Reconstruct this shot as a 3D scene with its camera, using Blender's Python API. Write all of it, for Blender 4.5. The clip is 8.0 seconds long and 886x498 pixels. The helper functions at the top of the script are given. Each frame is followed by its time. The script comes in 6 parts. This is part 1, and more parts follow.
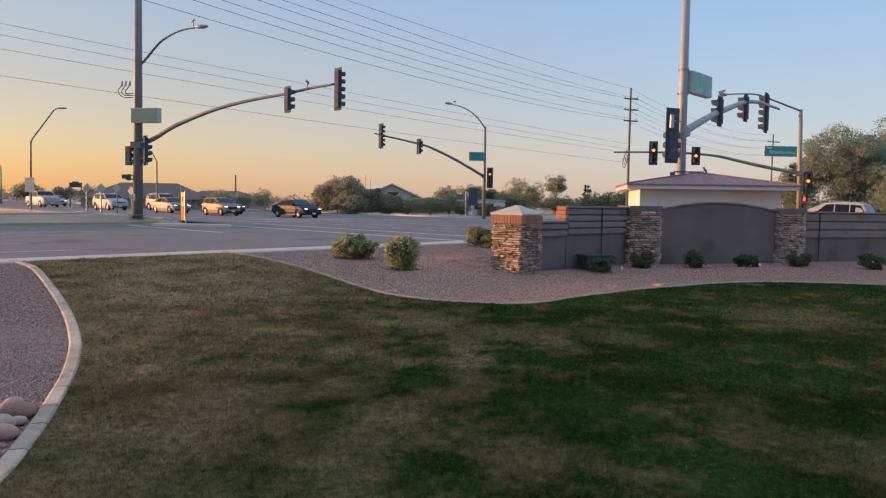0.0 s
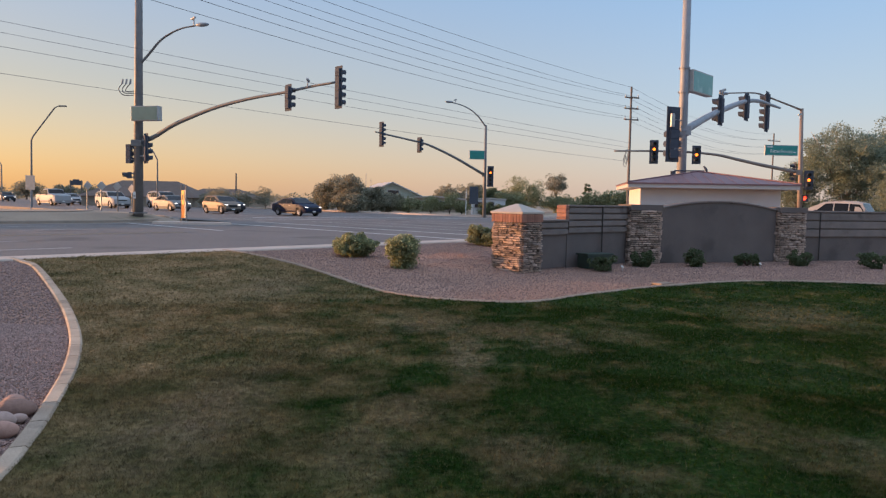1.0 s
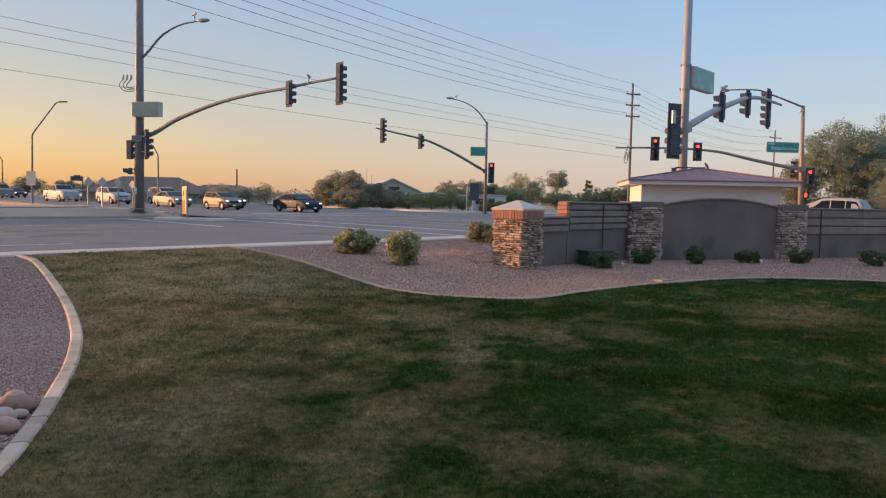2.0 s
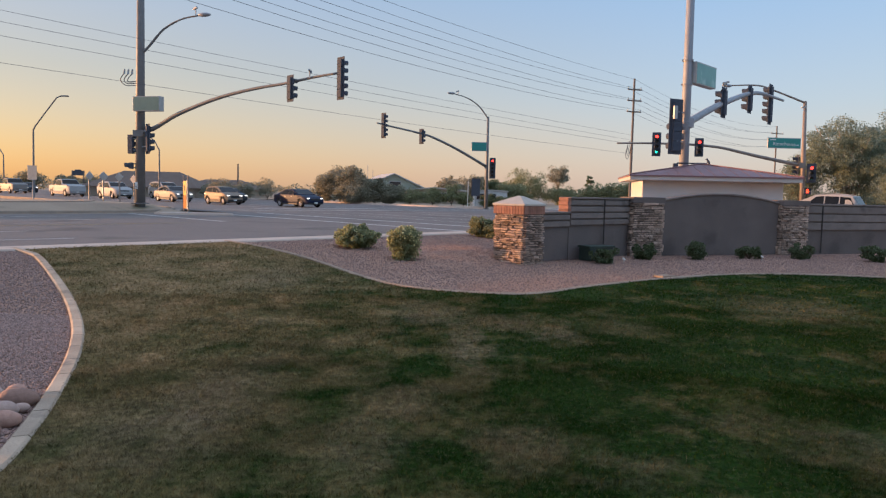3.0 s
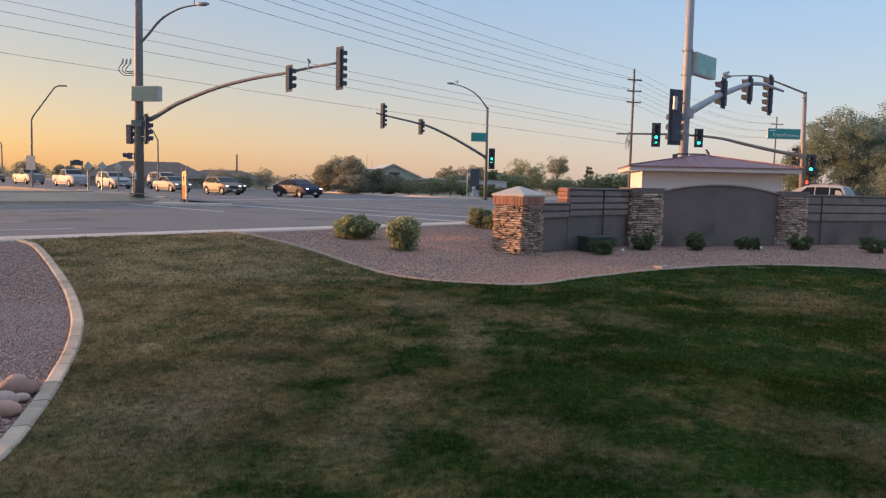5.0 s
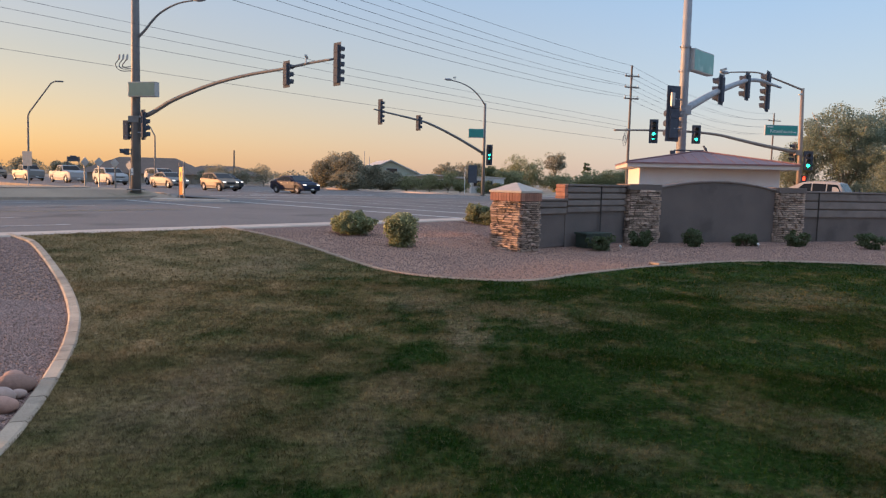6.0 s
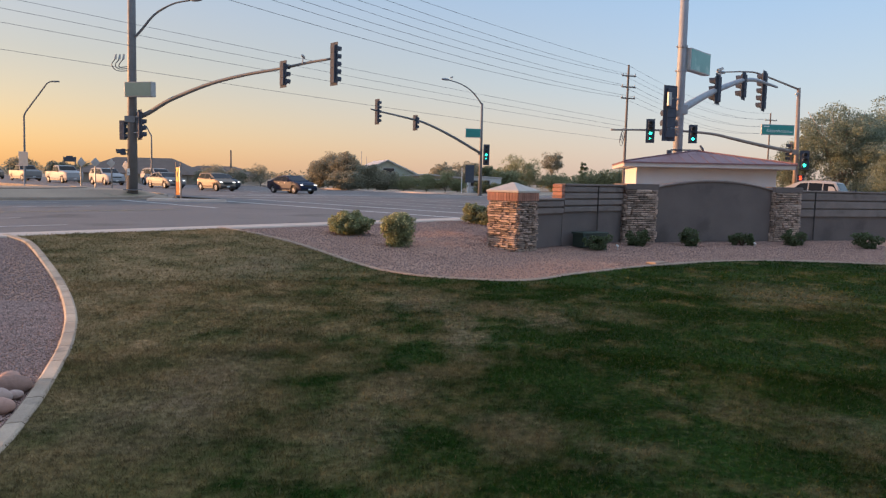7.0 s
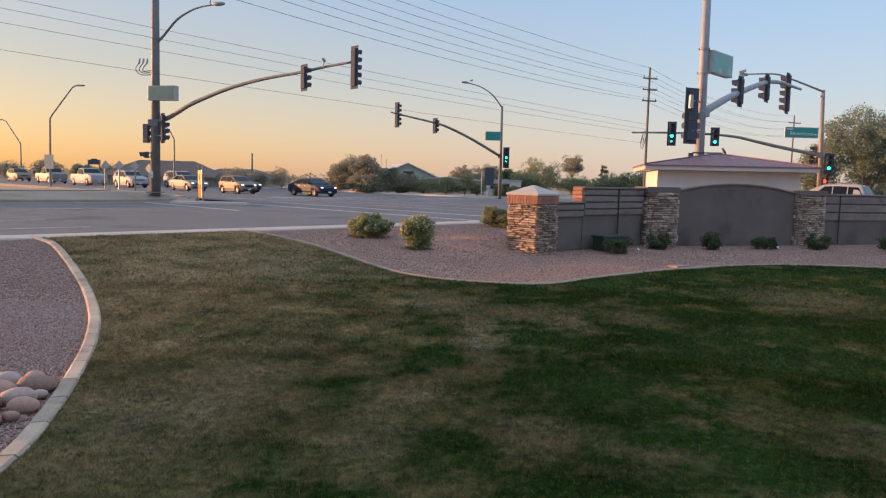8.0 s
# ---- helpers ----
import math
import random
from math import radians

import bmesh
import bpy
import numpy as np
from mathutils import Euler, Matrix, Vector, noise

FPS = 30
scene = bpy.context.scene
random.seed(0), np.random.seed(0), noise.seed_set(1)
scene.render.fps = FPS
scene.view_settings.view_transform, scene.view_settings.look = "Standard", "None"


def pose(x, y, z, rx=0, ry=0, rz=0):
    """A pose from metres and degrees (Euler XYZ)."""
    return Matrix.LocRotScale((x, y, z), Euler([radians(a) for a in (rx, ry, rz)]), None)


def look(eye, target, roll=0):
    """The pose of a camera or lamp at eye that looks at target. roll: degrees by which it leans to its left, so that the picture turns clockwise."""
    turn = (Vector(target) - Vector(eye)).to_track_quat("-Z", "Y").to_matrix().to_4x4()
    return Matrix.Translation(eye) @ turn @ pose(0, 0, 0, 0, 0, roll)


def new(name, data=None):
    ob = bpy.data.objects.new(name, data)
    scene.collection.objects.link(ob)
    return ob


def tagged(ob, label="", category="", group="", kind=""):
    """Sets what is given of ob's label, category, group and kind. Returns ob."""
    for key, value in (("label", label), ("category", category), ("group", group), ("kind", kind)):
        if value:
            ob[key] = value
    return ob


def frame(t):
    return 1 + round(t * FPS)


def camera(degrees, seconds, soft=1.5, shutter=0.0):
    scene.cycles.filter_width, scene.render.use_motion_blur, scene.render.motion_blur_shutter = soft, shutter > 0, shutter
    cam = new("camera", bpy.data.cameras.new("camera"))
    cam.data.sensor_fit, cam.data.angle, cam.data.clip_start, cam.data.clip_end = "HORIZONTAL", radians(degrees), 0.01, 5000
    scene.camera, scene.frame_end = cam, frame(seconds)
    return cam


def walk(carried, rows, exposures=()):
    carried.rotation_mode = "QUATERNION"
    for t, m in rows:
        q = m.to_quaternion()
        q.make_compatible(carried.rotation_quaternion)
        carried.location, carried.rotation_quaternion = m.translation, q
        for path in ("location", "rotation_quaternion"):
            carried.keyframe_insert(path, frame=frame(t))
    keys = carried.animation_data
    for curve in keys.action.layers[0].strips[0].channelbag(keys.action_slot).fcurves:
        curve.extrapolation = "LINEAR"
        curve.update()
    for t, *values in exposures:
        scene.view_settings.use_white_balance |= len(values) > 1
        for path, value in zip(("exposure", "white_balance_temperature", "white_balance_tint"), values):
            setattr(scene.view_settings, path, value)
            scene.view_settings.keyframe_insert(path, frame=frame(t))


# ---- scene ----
EYE = 1.7
cam = camera(61.53, 8.0, soft=1.25)
walk(cam, [
    (0.0, pose(0, 0, EYE, 86.361, -1.023, 0.030)),
    (0.5, pose(0, 0, EYE, 86.312, -1.049, 0.042)),
    (1.0, pose(0, 0, EYE, 86.245, -1.121, 0.064)),
    (1.5, pose(0, 0, EYE, 86.130, -1.160, 0.078)),
    (3.0, pose(0, 0, EYE, 85.603, -1.340, 0.209)),
    (3.5, pose(0, 0, EYE, 85.432, -1.327, 0.206)),
    (4.0, pose(0, 0, EYE, 85.271, -1.358, 0.205)),
    (4.5, pose(0, 0, EYE, 85.075, -1.369, 0.194)),
    (6.0, pose(0, 0, EYE, 84.596, -1.445, -0.038)),
    (6.5, pose(0, 0, EYE, 84.551, -1.408, -0.161)),
    (7.0, pose(0, 0, EYE, 84.589, -1.380, -0.264)),
    (7.5, pose(0, 0, EYE, 84.665, -1.437, 0.209)),
    (8.0, pose(0, 0, EYE, 84.774, -1.423, 1.245)),
], exposures=[(0.0, 1.58, 6070, 17), (8.0, 1.70, 6170, 17)])

# ---- light: low evening sun out of view, clear sky ----
SUN_EL, SUN_AZ = 2.5, -77.0          # degrees above the horizon; degrees from +Y towards +X
sun_dir = Vector((math.sin(radians(SUN_AZ)) * math.cos(radians(SUN_EL)),
                  math.cos(radians(SUN_AZ)) * math.cos(radians(SUN_EL)), math.sin(radians(SUN_EL))))
world = bpy.data.worlds.new("evening_sky")
scene.world = world
world.use_nodes = True
wn = world.node_tree.nodes
sky = wn.new("ShaderNodeTexSky")
sky.sky_type = "NISHITA"
sky.sun_disc = False
sky.sun_elevation = radians(SUN_EL)
sky.sun_rotation = radians(SUN_AZ)
sky.altitude = 400
sky.air_density, sky.dust_density, sky.ozone_density = 1.0, 1.5, 1.5
world.node_tree.links.new(sky.outputs[0], wn["Background"].inputs[0])
wn["Background"].inputs[1].default_value = 0.052
# light scattered many times, which the sky model leaves out: a smooth glow from peach at the horizon to blue overhead
tc = wn.new("ShaderNodeTexCoord")
sep = wn.new("ShaderNodeSeparateXYZ")
glow = wn.new("ShaderNodeValToRGB")
glow.color_ramp.elements[0].color = (0.178, 0.150, 0.128, 1)
# the overhead end, out of view, is raised as added fill for the ground
glow.color_ramp.elements[1].color = (0.290, 0.315, 0.350, 1)
for where, colour in ((0.12, (0.122, 0.145, 0.165, 1)), (0.40, (0.046, 0.118, 0.205, 1))):
    glow.color_ramp.elements.new(where).color = colour
more = wn.new("ShaderNodeBackground")
both = wn.new("ShaderNodeAddShader")
wl = world.node_tree.links.new
wl(tc.outputs["Generated"], sep.inputs[0])
wl(sep.outputs[2], glow.inputs[0])
# towards the sun the low sky turns orange with dust
warm = wn.new("ShaderNodeValToRGB")
warm.color_ramp.elements[0].color = (0.185, 0.090, 0.018, 1)
warm.color_ramp.elements[1].color = (0.290, 0.315, 0.350, 1)
for where, colour in ((0.14, (0.108, 0.079, 0.048, 1)), (0.40, (0.066, 0.113, 0.175, 1))):
    warm.color_ramp.elements.new(where).color = colour
wl(sep.outputs[2], warm.inputs[0])
aim = wn.new("ShaderNodeVectorMath")
aim.operation = "DOT_PRODUCT"
aim.inputs[1].default_value = sun_dir
wl(tc.outputs["Generated"], aim.inputs[0])
near = wn.new("ShaderNodeMapRange")
near.inputs[1].default_value, near.inputs[2].default_value = -0.08, 0.95
wl(aim.outputs["Value"], near.inputs[0])
tint = wn.new("ShaderNodeMix")
tint.data_type = "RGBA"
wl(near.outputs[0], tint.inputs[0])
wl(glow.outputs[0], tint.inputs[6])
wl(warm.outputs[0], tint.inputs[7])
wl(tint.outputs[2], more.inputs[0])
wl(wn["Background"].outputs[0], both.inputs[0])
wl(more.outputs[0], both.inputs[1])
wl(both.outputs[0], wn["World Output"].inputs[0])
sun = new("sun", bpy.data.lights.new("sun", "SUN"))
sun.data.energy = 2.5
sun.data.angle = radians(0.6)
sun.data.color = (1.0, 0.50, 0.21)
sun.matrix_world = look(sun_dir * 50, (0, 0, 0))


# ---- materials ----
def material(name, c1, c2=None, scale=4.0, rough=0.8, bump=0.0, bump_scale=60.0, metal=0.0, fine=0.35, stains=None,
             spread=0.0, stretch=(1, 1, 1)):
    """Two colours mixed by noise at a broad and a fine scale, with relief; spread: brightness varied from object to object."""
    m = bpy.data.materials.new(name)
    m.use_nodes = True
    nt, n, link = m.node_tree, m.node_tree.nodes, m.node_tree.links.new
    b = n["Principled BSDF"]
    b.inputs["Roughness"].default_value = rough
    b.inputs["Metallic"].default_value = metal
    c2 = c2 or tuple(v * 0.75 for v in c1)
    tc = n.new("ShaderNodeTexCoord")
    mp = n.new("ShaderNodeMapping")
    mp.inputs["Scale"].default_value = stretch
    link(tc.outputs["Object"], mp.inputs["Vector"])
    broad = n.new("ShaderNodeTexNoise")
    broad.inputs["Scale"].default_value, broad.inputs["Detail"].default_value = scale, 5
    link(mp.outputs[0], broad.inputs["Vector"])
    small = n.new("ShaderNodeTexNoise")
    small.inputs["Scale"].default_value, small.inputs["Detail"].default_value = bump_scale, 3
    link(mp.outputs[0], small.inputs["Vector"])
    mixf = n.new("ShaderNodeMix")
    mixf.inputs[0].default_value = fine
    link(broad.outputs[0], mixf.inputs[2])
    link(small.outputs[0], mixf.inputs[3])
    ramp = n.new("ShaderNodeMapRange")
    ramp.inputs[1].default_value, ramp.inputs[2].default_value = 0.33, 0.67
    link(mixf.outputs[0], ramp.inputs[0])
    mix = n.new("ShaderNodeMix")
    mix.data_type = "RGBA"
    mix.inputs[6].default_value, mix.inputs[7].default_value = (*c1, 1), (*c2, 1)
    link(ramp.outputs[0], mix.inputs[0])
    out = mix.outputs[2]
    if stains:
        st = n.new("ShaderNodeTexNoise")
        st.inputs["Scale"].default_value, st.inputs["Detail"].default_value = stains[1], 4
        link(tc.outputs["Object"], st.inputs["Vector"])
        sr = n.new("ShaderNodeMapRange")
        sr.inputs[1].default_value, sr.inputs[2].default_value = stains[2], stains[2] + 0.14
        link(st.outputs[0], sr.inputs[0])
        sm = n.new("ShaderNodeMix")
        sm.data_type = "RGBA"
        sm.inputs[7].default_value = (*stains[0], 1)
        link(sr.outputs[0], sm.inputs[0])
        link(out, sm.inputs[6])
        out = sm.outputs[2]
    if spread:
        info = n.new("ShaderNodeObjectInfo")
        hr = n.new("ShaderNodeMapRange")
        hr.inputs[3].default_value, hr.inputs[4].default_value = 1 - spread, 1 + spread
        link(info.outputs["Random"], hr.inputs[0])
        hsv = n.new("ShaderNodeHueSaturation")
        link(hr.outputs[0], hsv.inputs["Value"])
        link(out, hsv.inputs["Color"])
        out = hsv.outputs[0]
    link(out, b.inputs["Base Color"])
    if bump:
        bp = n.new("ShaderNodeBump")
        bp.inputs["Strength"].default_value, bp.inputs["Distance"].default_value = bump, 0.02
        link(small.outputs[0], bp.inputs["Height"])
        link(bp.outputs[0], b.inputs["Normal"])
    return m


def leafy(name, c1, c2, rough=0.6, trans=0.25, vary=0.45):
    """Foliage: colour varied leaf by leaf, with some light let through."""
    m = material(name, c1, c2, 0.8, rough)
    n, link = m.node_tree.nodes, m.node_tree.links.new
    b = n["Principled BSDF"]
    old = b.inputs["Base Color"].links[0].from_socket
    geo = n.new("ShaderNodeNewGeometry")
    hr = n.new("ShaderNodeMapRange")
    hr.inputs[3].default_value, hr.inputs[4].default_value = 1 - vary, 1 + vary
    link(geo.outputs["Random Per Island"], hr.inputs[0])
    hsv = n.new("ShaderNodeHueSaturation")
    link(hr.outputs[0], hsv.inputs["Value"])
    link(old, hsv.inputs["Color"])
    link(hsv.outputs[0], b.inputs["Base Color"])
    tr = n.new("ShaderNodeBsdfTranslucent")
    link(hsv.outputs[0], tr.inputs["Color"])
    ms = n.new("ShaderNodeMixShader")
    ms.inputs[0].default_value = trans
    link(b.outputs[0], ms.inputs[1])
    link(tr.outputs[0], ms.inputs[2])
    link(ms.outputs[0], n["Material Output"].inputs[0])
    return m


def glowing(name, colour, strength):
    m = bpy.data.materials.new(name)
    m.use_nodes = True
    b = m.node_tree.nodes["Principled BSDF"]
    b.inputs["Base Color"].default_value = (*colour, 1)
    b.inputs["Emission Color"].default_value = (*colour, 1)
    b.inputs["Emission Strength"].default_value = strength
    return m


def paint(name, colour, rough=0.45, metal=0.0, coat=0.02):
    m = material(name, colour, tuple(v * 0.9 for v in colour), 3, rough, 0, 40, metal)
    m.node_tree.nodes["Principled BSDF"].inputs["Coat Weight"].default_value = coat
    m.node_tree.nodes["Principled BSDF"].inputs["Specular IOR Level"].default_value = 0.13
    return m


M_DIRT = material("desert_dirt", (0.38, 0.285, 0.20), (0.27, 0.20, 0.14), 0.35, 0.95, 0.5, 9, stains=((0.17, 0.145, 0.085), 0.5, 0.60))
M_GRAVEL = material("granite_gravel", (0.44, 0.255, 0.175), (0.30, 0.165, 0.11), 0.6, 0.95, 0.35, 120, fine=0.45)
M_STONE_CHIP = material("gravel_chip", (0.37, 0.245, 0.205), (0.22, 0.147, 0.123), 14, 0.9, 0.2, 60)
chip_nodes = M_STONE_CHIP.node_tree.nodes
chip_mix = chip_nodes.new("ShaderNodeHueSaturation")
chip_vary = chip_nodes.new("ShaderNodeMapRange")
chip_vary.inputs[3].default_value, chip_vary.inputs[4].default_value = 0.68, 1.36
M_STONE_CHIP.node_tree.links.new(chip_nodes.new("ShaderNodeNewGeometry").outputs["Random Per Island"], chip_vary.inputs[0])
M_STONE_CHIP.node_tree.links.new(chip_vary.outputs[0], chip_mix.inputs["Value"])
M_STONE_CHIP.node_tree.links.new(chip_nodes["Principled BSDF"].inputs["Base Color"].links[0].from_socket, chip_mix.inputs["Color"])
M_STONE_CHIP.node_tree.links.new(chip_mix.outputs[0], chip_nodes["Principled BSDF"].inputs["Base Color"])
M_ASPHALT = material("asphalt", (0.172, 0.147, 0.134), (0.136, 0.117, 0.106), 0.25, 0.85, 0.35, 90, stains=((0.092, 0.082, 0.074), 0.35, 0.55))
M_CONCRETE = material("kerb_concrete", (0.56, 0.45, 0.37), (0.43, 0.345, 0.285), 1.5, 0.9, 0.3, 70)
M_DUSTY_KERB = material("dusty_kerb_concrete", (0.33, 0.26, 0.20), (0.23, 0.18, 0.14), 1.5, 0.9, 0.3, 70)
M_MOW = material("mow_kerb_concrete", (0.50, 0.385, 0.28), (0.33, 0.25, 0.18), 2.2, 0.9, 0.5, 60, spread=0.14, stains=((0.20, 0.165, 0.13), 3.0, 0.58))
M_EDGING = material("thin_edging_concrete", (0.40, 0.29, 0.21), (0.26, 0.185, 0.135), 3, 0.9, 0.4, 60, spread=0.12)
M_LANE = material("lane_paint", (0.60, 0.58, 0.55), (0.30, 0.28, 0.26), 4, 0.7, 0.1, 50)
M_LANE_Y = material("yellow_lane_paint", (0.36, 0.27, 0.13), (0.24, 0.19, 0.12), 4, 0.7, 0.1, 50)
M_STEEL = material("galvanized_steel", (0.34, 0.35, 0.37), (0.25, 0.26, 0.28), 3, 0.6, 0.05, 30, metal=0.15)
# darker copy of the steel: silhouette shade put into the colour
M_STEEL_SHADED = material("shaded_dark_steel", (0.21, 0.20, 0.195), (0.15, 0.143, 0.14), 3, 0.6, 0.05, 30, metal=0.2)
M_STEEL_TAN = material("weathered_tan_steel", (0.30, 0.24, 0.20), (0.22, 0.175, 0.15), 3, 0.6, 0.05, 30, metal=0.2)
M_SIGNAL = material("signal_housing", (0.080, 0.092, 0.116), (0.060, 0.069, 0.088), 6, 0.85, 0.05, 50)
M_SIGNAL.node_tree.nodes["Principled BSDF"].inputs["Specular IOR Level"].default_value = 0.2
M_SIGN_FRAME = material("sign_frame_aluminium", (0.45, 0.45, 0.44), (0.33, 0.33, 0.33), 4, 0.5, 0, 30, metal=0.4)
M_SIGN_GREEN = material("sign_green", (0.02, 0.27, 0.24), (0.02, 0.22, 0.195), 2, 0.4)
# sign green lightened and patched pale to imitate the sky's reflection
M_SIGN_TEAL = material("skylit_teal_sign_face", (0.10, 0.33, 0.31), (0.06, 0.25, 0.24), 1.5, 0.3, stains=((0.20, 0.40, 0.38), 2.0, 0.55))
M_SIGN_PALE = material("sign_pale_back", (0.22, 0.30, 0.24), (0.17, 0.24, 0.20), 2, 0.4)
M_SIGN_WHITE = material("sign_white", (0.75, 0.75, 0.73), (0.6, 0.6, 0.58), 3, 0.5)
M_SIGN_BACK = material("sign_back_metal", (0.24, 0.23, 0.22), (0.17, 0.165, 0.16), 3, 0.5, metal=0.3)
M_ORANGE = material("retroreflective_orange", (0.44, 0.15, 0.008), (0.36, 0.11, 0.006), 3, 0.5)
M_AMBER_SHEET = material("amber_reflective_sheet", (0.80, 0.42, 0.03), (0.70, 0.33, 0.025), 3, 0.4)
for m in (M_AMBER_SHEET, M_ORANGE):
    m.node_tree.nodes["Principled BSDF"].inputs["Specular IOR Level"].default_value = 0.05
M_STUCCO_DARK = material("brown_grey_stucco", (0.165, 0.132, 0.118), (0.122, 0.098, 0.089), 1.2, 0.95, 0.5, 90, stains=((0.10, 0.082, 0.074), 1.1, 0.56))
M_BLOCK = material("painted_wall_block", (0.235, 0.192, 0.168), (0.165, 0.135, 0.12), 2.0, 0.95, 0.5, 70, spread=0.08, stains=((0.14, 0.115, 0.10), 2.3, 0.57))
M_STUCCO_WHITE = material("pale_stucco", (0.63, 0.625, 0.62), (0.54, 0.535, 0.53), 0.9, 0.95, 0.4, 90)
M_ROOF = material("red_metal_roof", (0.235, 0.125, 0.125), (0.18, 0.098, 0.10), 1.5, 0.55, 0.1, 40, spread=0.08)
M_FASCIA = material("fascia_paint", (0.55, 0.50, 0.46), (0.47, 0.43, 0.40), 2, 0.7, 0.1, 40)
M_STONE = material("ledgestone", (0.56, 0.41, 0.32), (0.29, 0.205, 0.16), 9, 0.9, 0.9, 45, spread=0.5)
M_MORTAR = material("dark_mortar", (0.055, 0.045, 0.04), (0.035, 0.03, 0.028), 8, 0.95, 0.4, 50)
M_BRICK = material("red_brick", (0.36, 0.175, 0.12), (0.25, 0.12, 0.085), 9, 0.9, 0.4, 60, spread=0.2)
M_CAP = material("cast_concrete_cap", (0.52, 0.45, 0.38), (0.40, 0.35, 0.30), 4, 0.9, 0.3, 60)
M_BARK = material("bark", (0.16, 0.12, 0.085), (0.08, 0.06, 0.045), 6, 0.95, 0.8, 30, stretch=(1, 1, 0.25))
M_BARK_PALE = material("pale_bark", (0.40, 0.31, 0.23), (0.26, 0.20, 0.15), 6, 0.95, 0.6, 30, stretch=(1, 1, 0.25))
M_WIRE = material("cable", (0.12, 0.12, 0.13), (0.09, 0.09, 0.10), 2, 0.6)
M_WOOD_POLE = material("weathered_pole_wood", (0.20, 0.165, 0.14), (0.14, 0.115, 0.10), 4, 0.9, 0.4, 25, stretch=(1, 1, 0.1))
M_BOX = material("utility_box_green", (0.035, 0.055, 0.042), (0.025, 0.04, 0.032), 3, 0.6, 0.05, 40)
M_ROCK = material("river_rock", (0.40, 0.235, 0.18), (0.27, 0.155, 0.115), 4, 0.85, 0.4, 30, spread=0.3)
M_ROCK_PALE = material("pale_river_rock", (0.46, 0.33, 0.28), (0.34, 0.235, 0.19), 4, 0.85, 0.4, 30)
M_TYRE = material("tyre_rubber", (0.016, 0.016, 0.016), (0.01, 0.01, 0.01), 8, 0.85)
M_RIM = material("alloy_rim", (0.40, 0.40, 0.41), (0.30, 0.30, 0.31), 6, 0.5, metal=0.3)
M_PLASTIC = material("black_trim_plastic", (0.02, 0.02, 0.021), (0.013, 0.013, 0.013), 6, 0.6)
M_LAMP_OFF = material("unlit_lens", (0.06, 0.045, 0.03), (0.04, 0.03, 0.02), 6, 0.25)
M_GLOW_RED = glowing("lit_red_lens", (1.0, 0.03, 0.02), 2.2)
M_GLOW_AMBER = glowing("lit_amber_lens", (1.0, 0.17, 0.012), 1.4)
M_GLOW_GREEN = glowing("lit_green_lens", (0.02, 1.0, 0.55), 1.8)
M_GLOW_HAND = glowing("lit_orange_hand", (1.0, 0.07, 0.02), 0.9)
M_HEADLAMP = glowing("lit_headlamp", (1.0, 0.93, 0.8), 0.7)
M_HEADLAMP_OFF = material("clear_headlamp", (0.6, 0.6, 0.6), (0.5, 0.5, 0.5), 8, 0.15)
M_TAIL = material("red_tail_lens", (0.45, 0.02, 0.015), (0.35, 0.015, 0.01), 6, 0.2)
M_CARGLASS = material("tinted_car_glass", (0.012, 0.014, 0.016), (0.01, 0.011, 0.013), 3, 0.03)
M_CARGLASS.node_tree.nodes["Principled BSDF"].inputs["Specular IOR Level"].default_value = 0.18
# mesquite, shade tree and grey green leaves lightened to stand in for haze
M_LEAF = leafy("mesquite_leaves", (0.29, 0.30, 0.16), (0.21, 0.22, 0.115), trans=0.5, vary=0.25)
M_LEAF_DARK = leafy("dark_tree_leaves", (0.12, 0.15, 0.07), (0.08, 0.11, 0.05), trans=0.45, vary=0.25)
M_LEAF_HAZED = leafy("hazed_shade_tree_leaves", (0.28, 0.32, 0.23), (0.20, 0.24, 0.17), trans=0.5, vary=0.25)
M_LEAF_GREY = leafy("grey_green_leaves", (0.31, 0.295, 0.21), (0.23, 0.22, 0.155), trans=0.5, vary=0.25)
M_LEAF_SHRUB = leafy("shrub_leaves", (0.31, 0.32, 0.17), (0.20, 0.225, 0.105), trans=0.5, vary=0.35)
M_FLOWER = leafy("yellow_flowers", (0.80, 0.73, 0.38), (0.68, 0.6, 0.28))


# ---- building helpers ----
def part(name, bm, mat, parent=None, label="", smooth=False):
    me = bpy.data.meshes.new(name)
    bm.to_mesh(me)
    bm.free()
    if smooth:
        me.shade_smooth()
    me.materials.append(mat)
    ob = new(name, me)
    if parent:
        ob.parent = parent
    if label:
        tagged(ob, label)
    return ob


def sheet(name, verts, faces, mat, parent=None):
    me = bpy.data.meshes.new(name)
    me.from_pydata(verts, [], faces)
    me.materials.append(mat)
    me.update()
    ob = new(name, me)
    if parent:
        ob.parent = parent
    return ob


def thing(name, m, label, category, group=""):
    ob = new(name)
    ob.empty_display_size = 0.3
    ob.matrix_basis = m
    return tagged(ob, label, category, group)


def box(bm, centre, size, rot=None, bevel=0.0):
    r = bmesh.ops.create_cube(bm, size=1.0)
    vs = r["verts"]
    bmesh.ops.scale(bm, vec=size, verts=vs)
    if bevel:
        es = list({e for v in vs for e in v.link_edges})
        vs = list({v for f in bmesh.ops.bevel(bm, geom=es, offset=bevel, segments=2, profile=0.6, affect="EDGES")["faces"] for v in f.verts} |
                  {v for v in vs if v.is_valid})
    if rot is not None:
        bmesh.ops.rotate(bm, cent=(0, 0, 0), matrix=rot, verts=vs)
    bmesh.ops.translate(bm, vec=centre, verts=vs)
    return bm


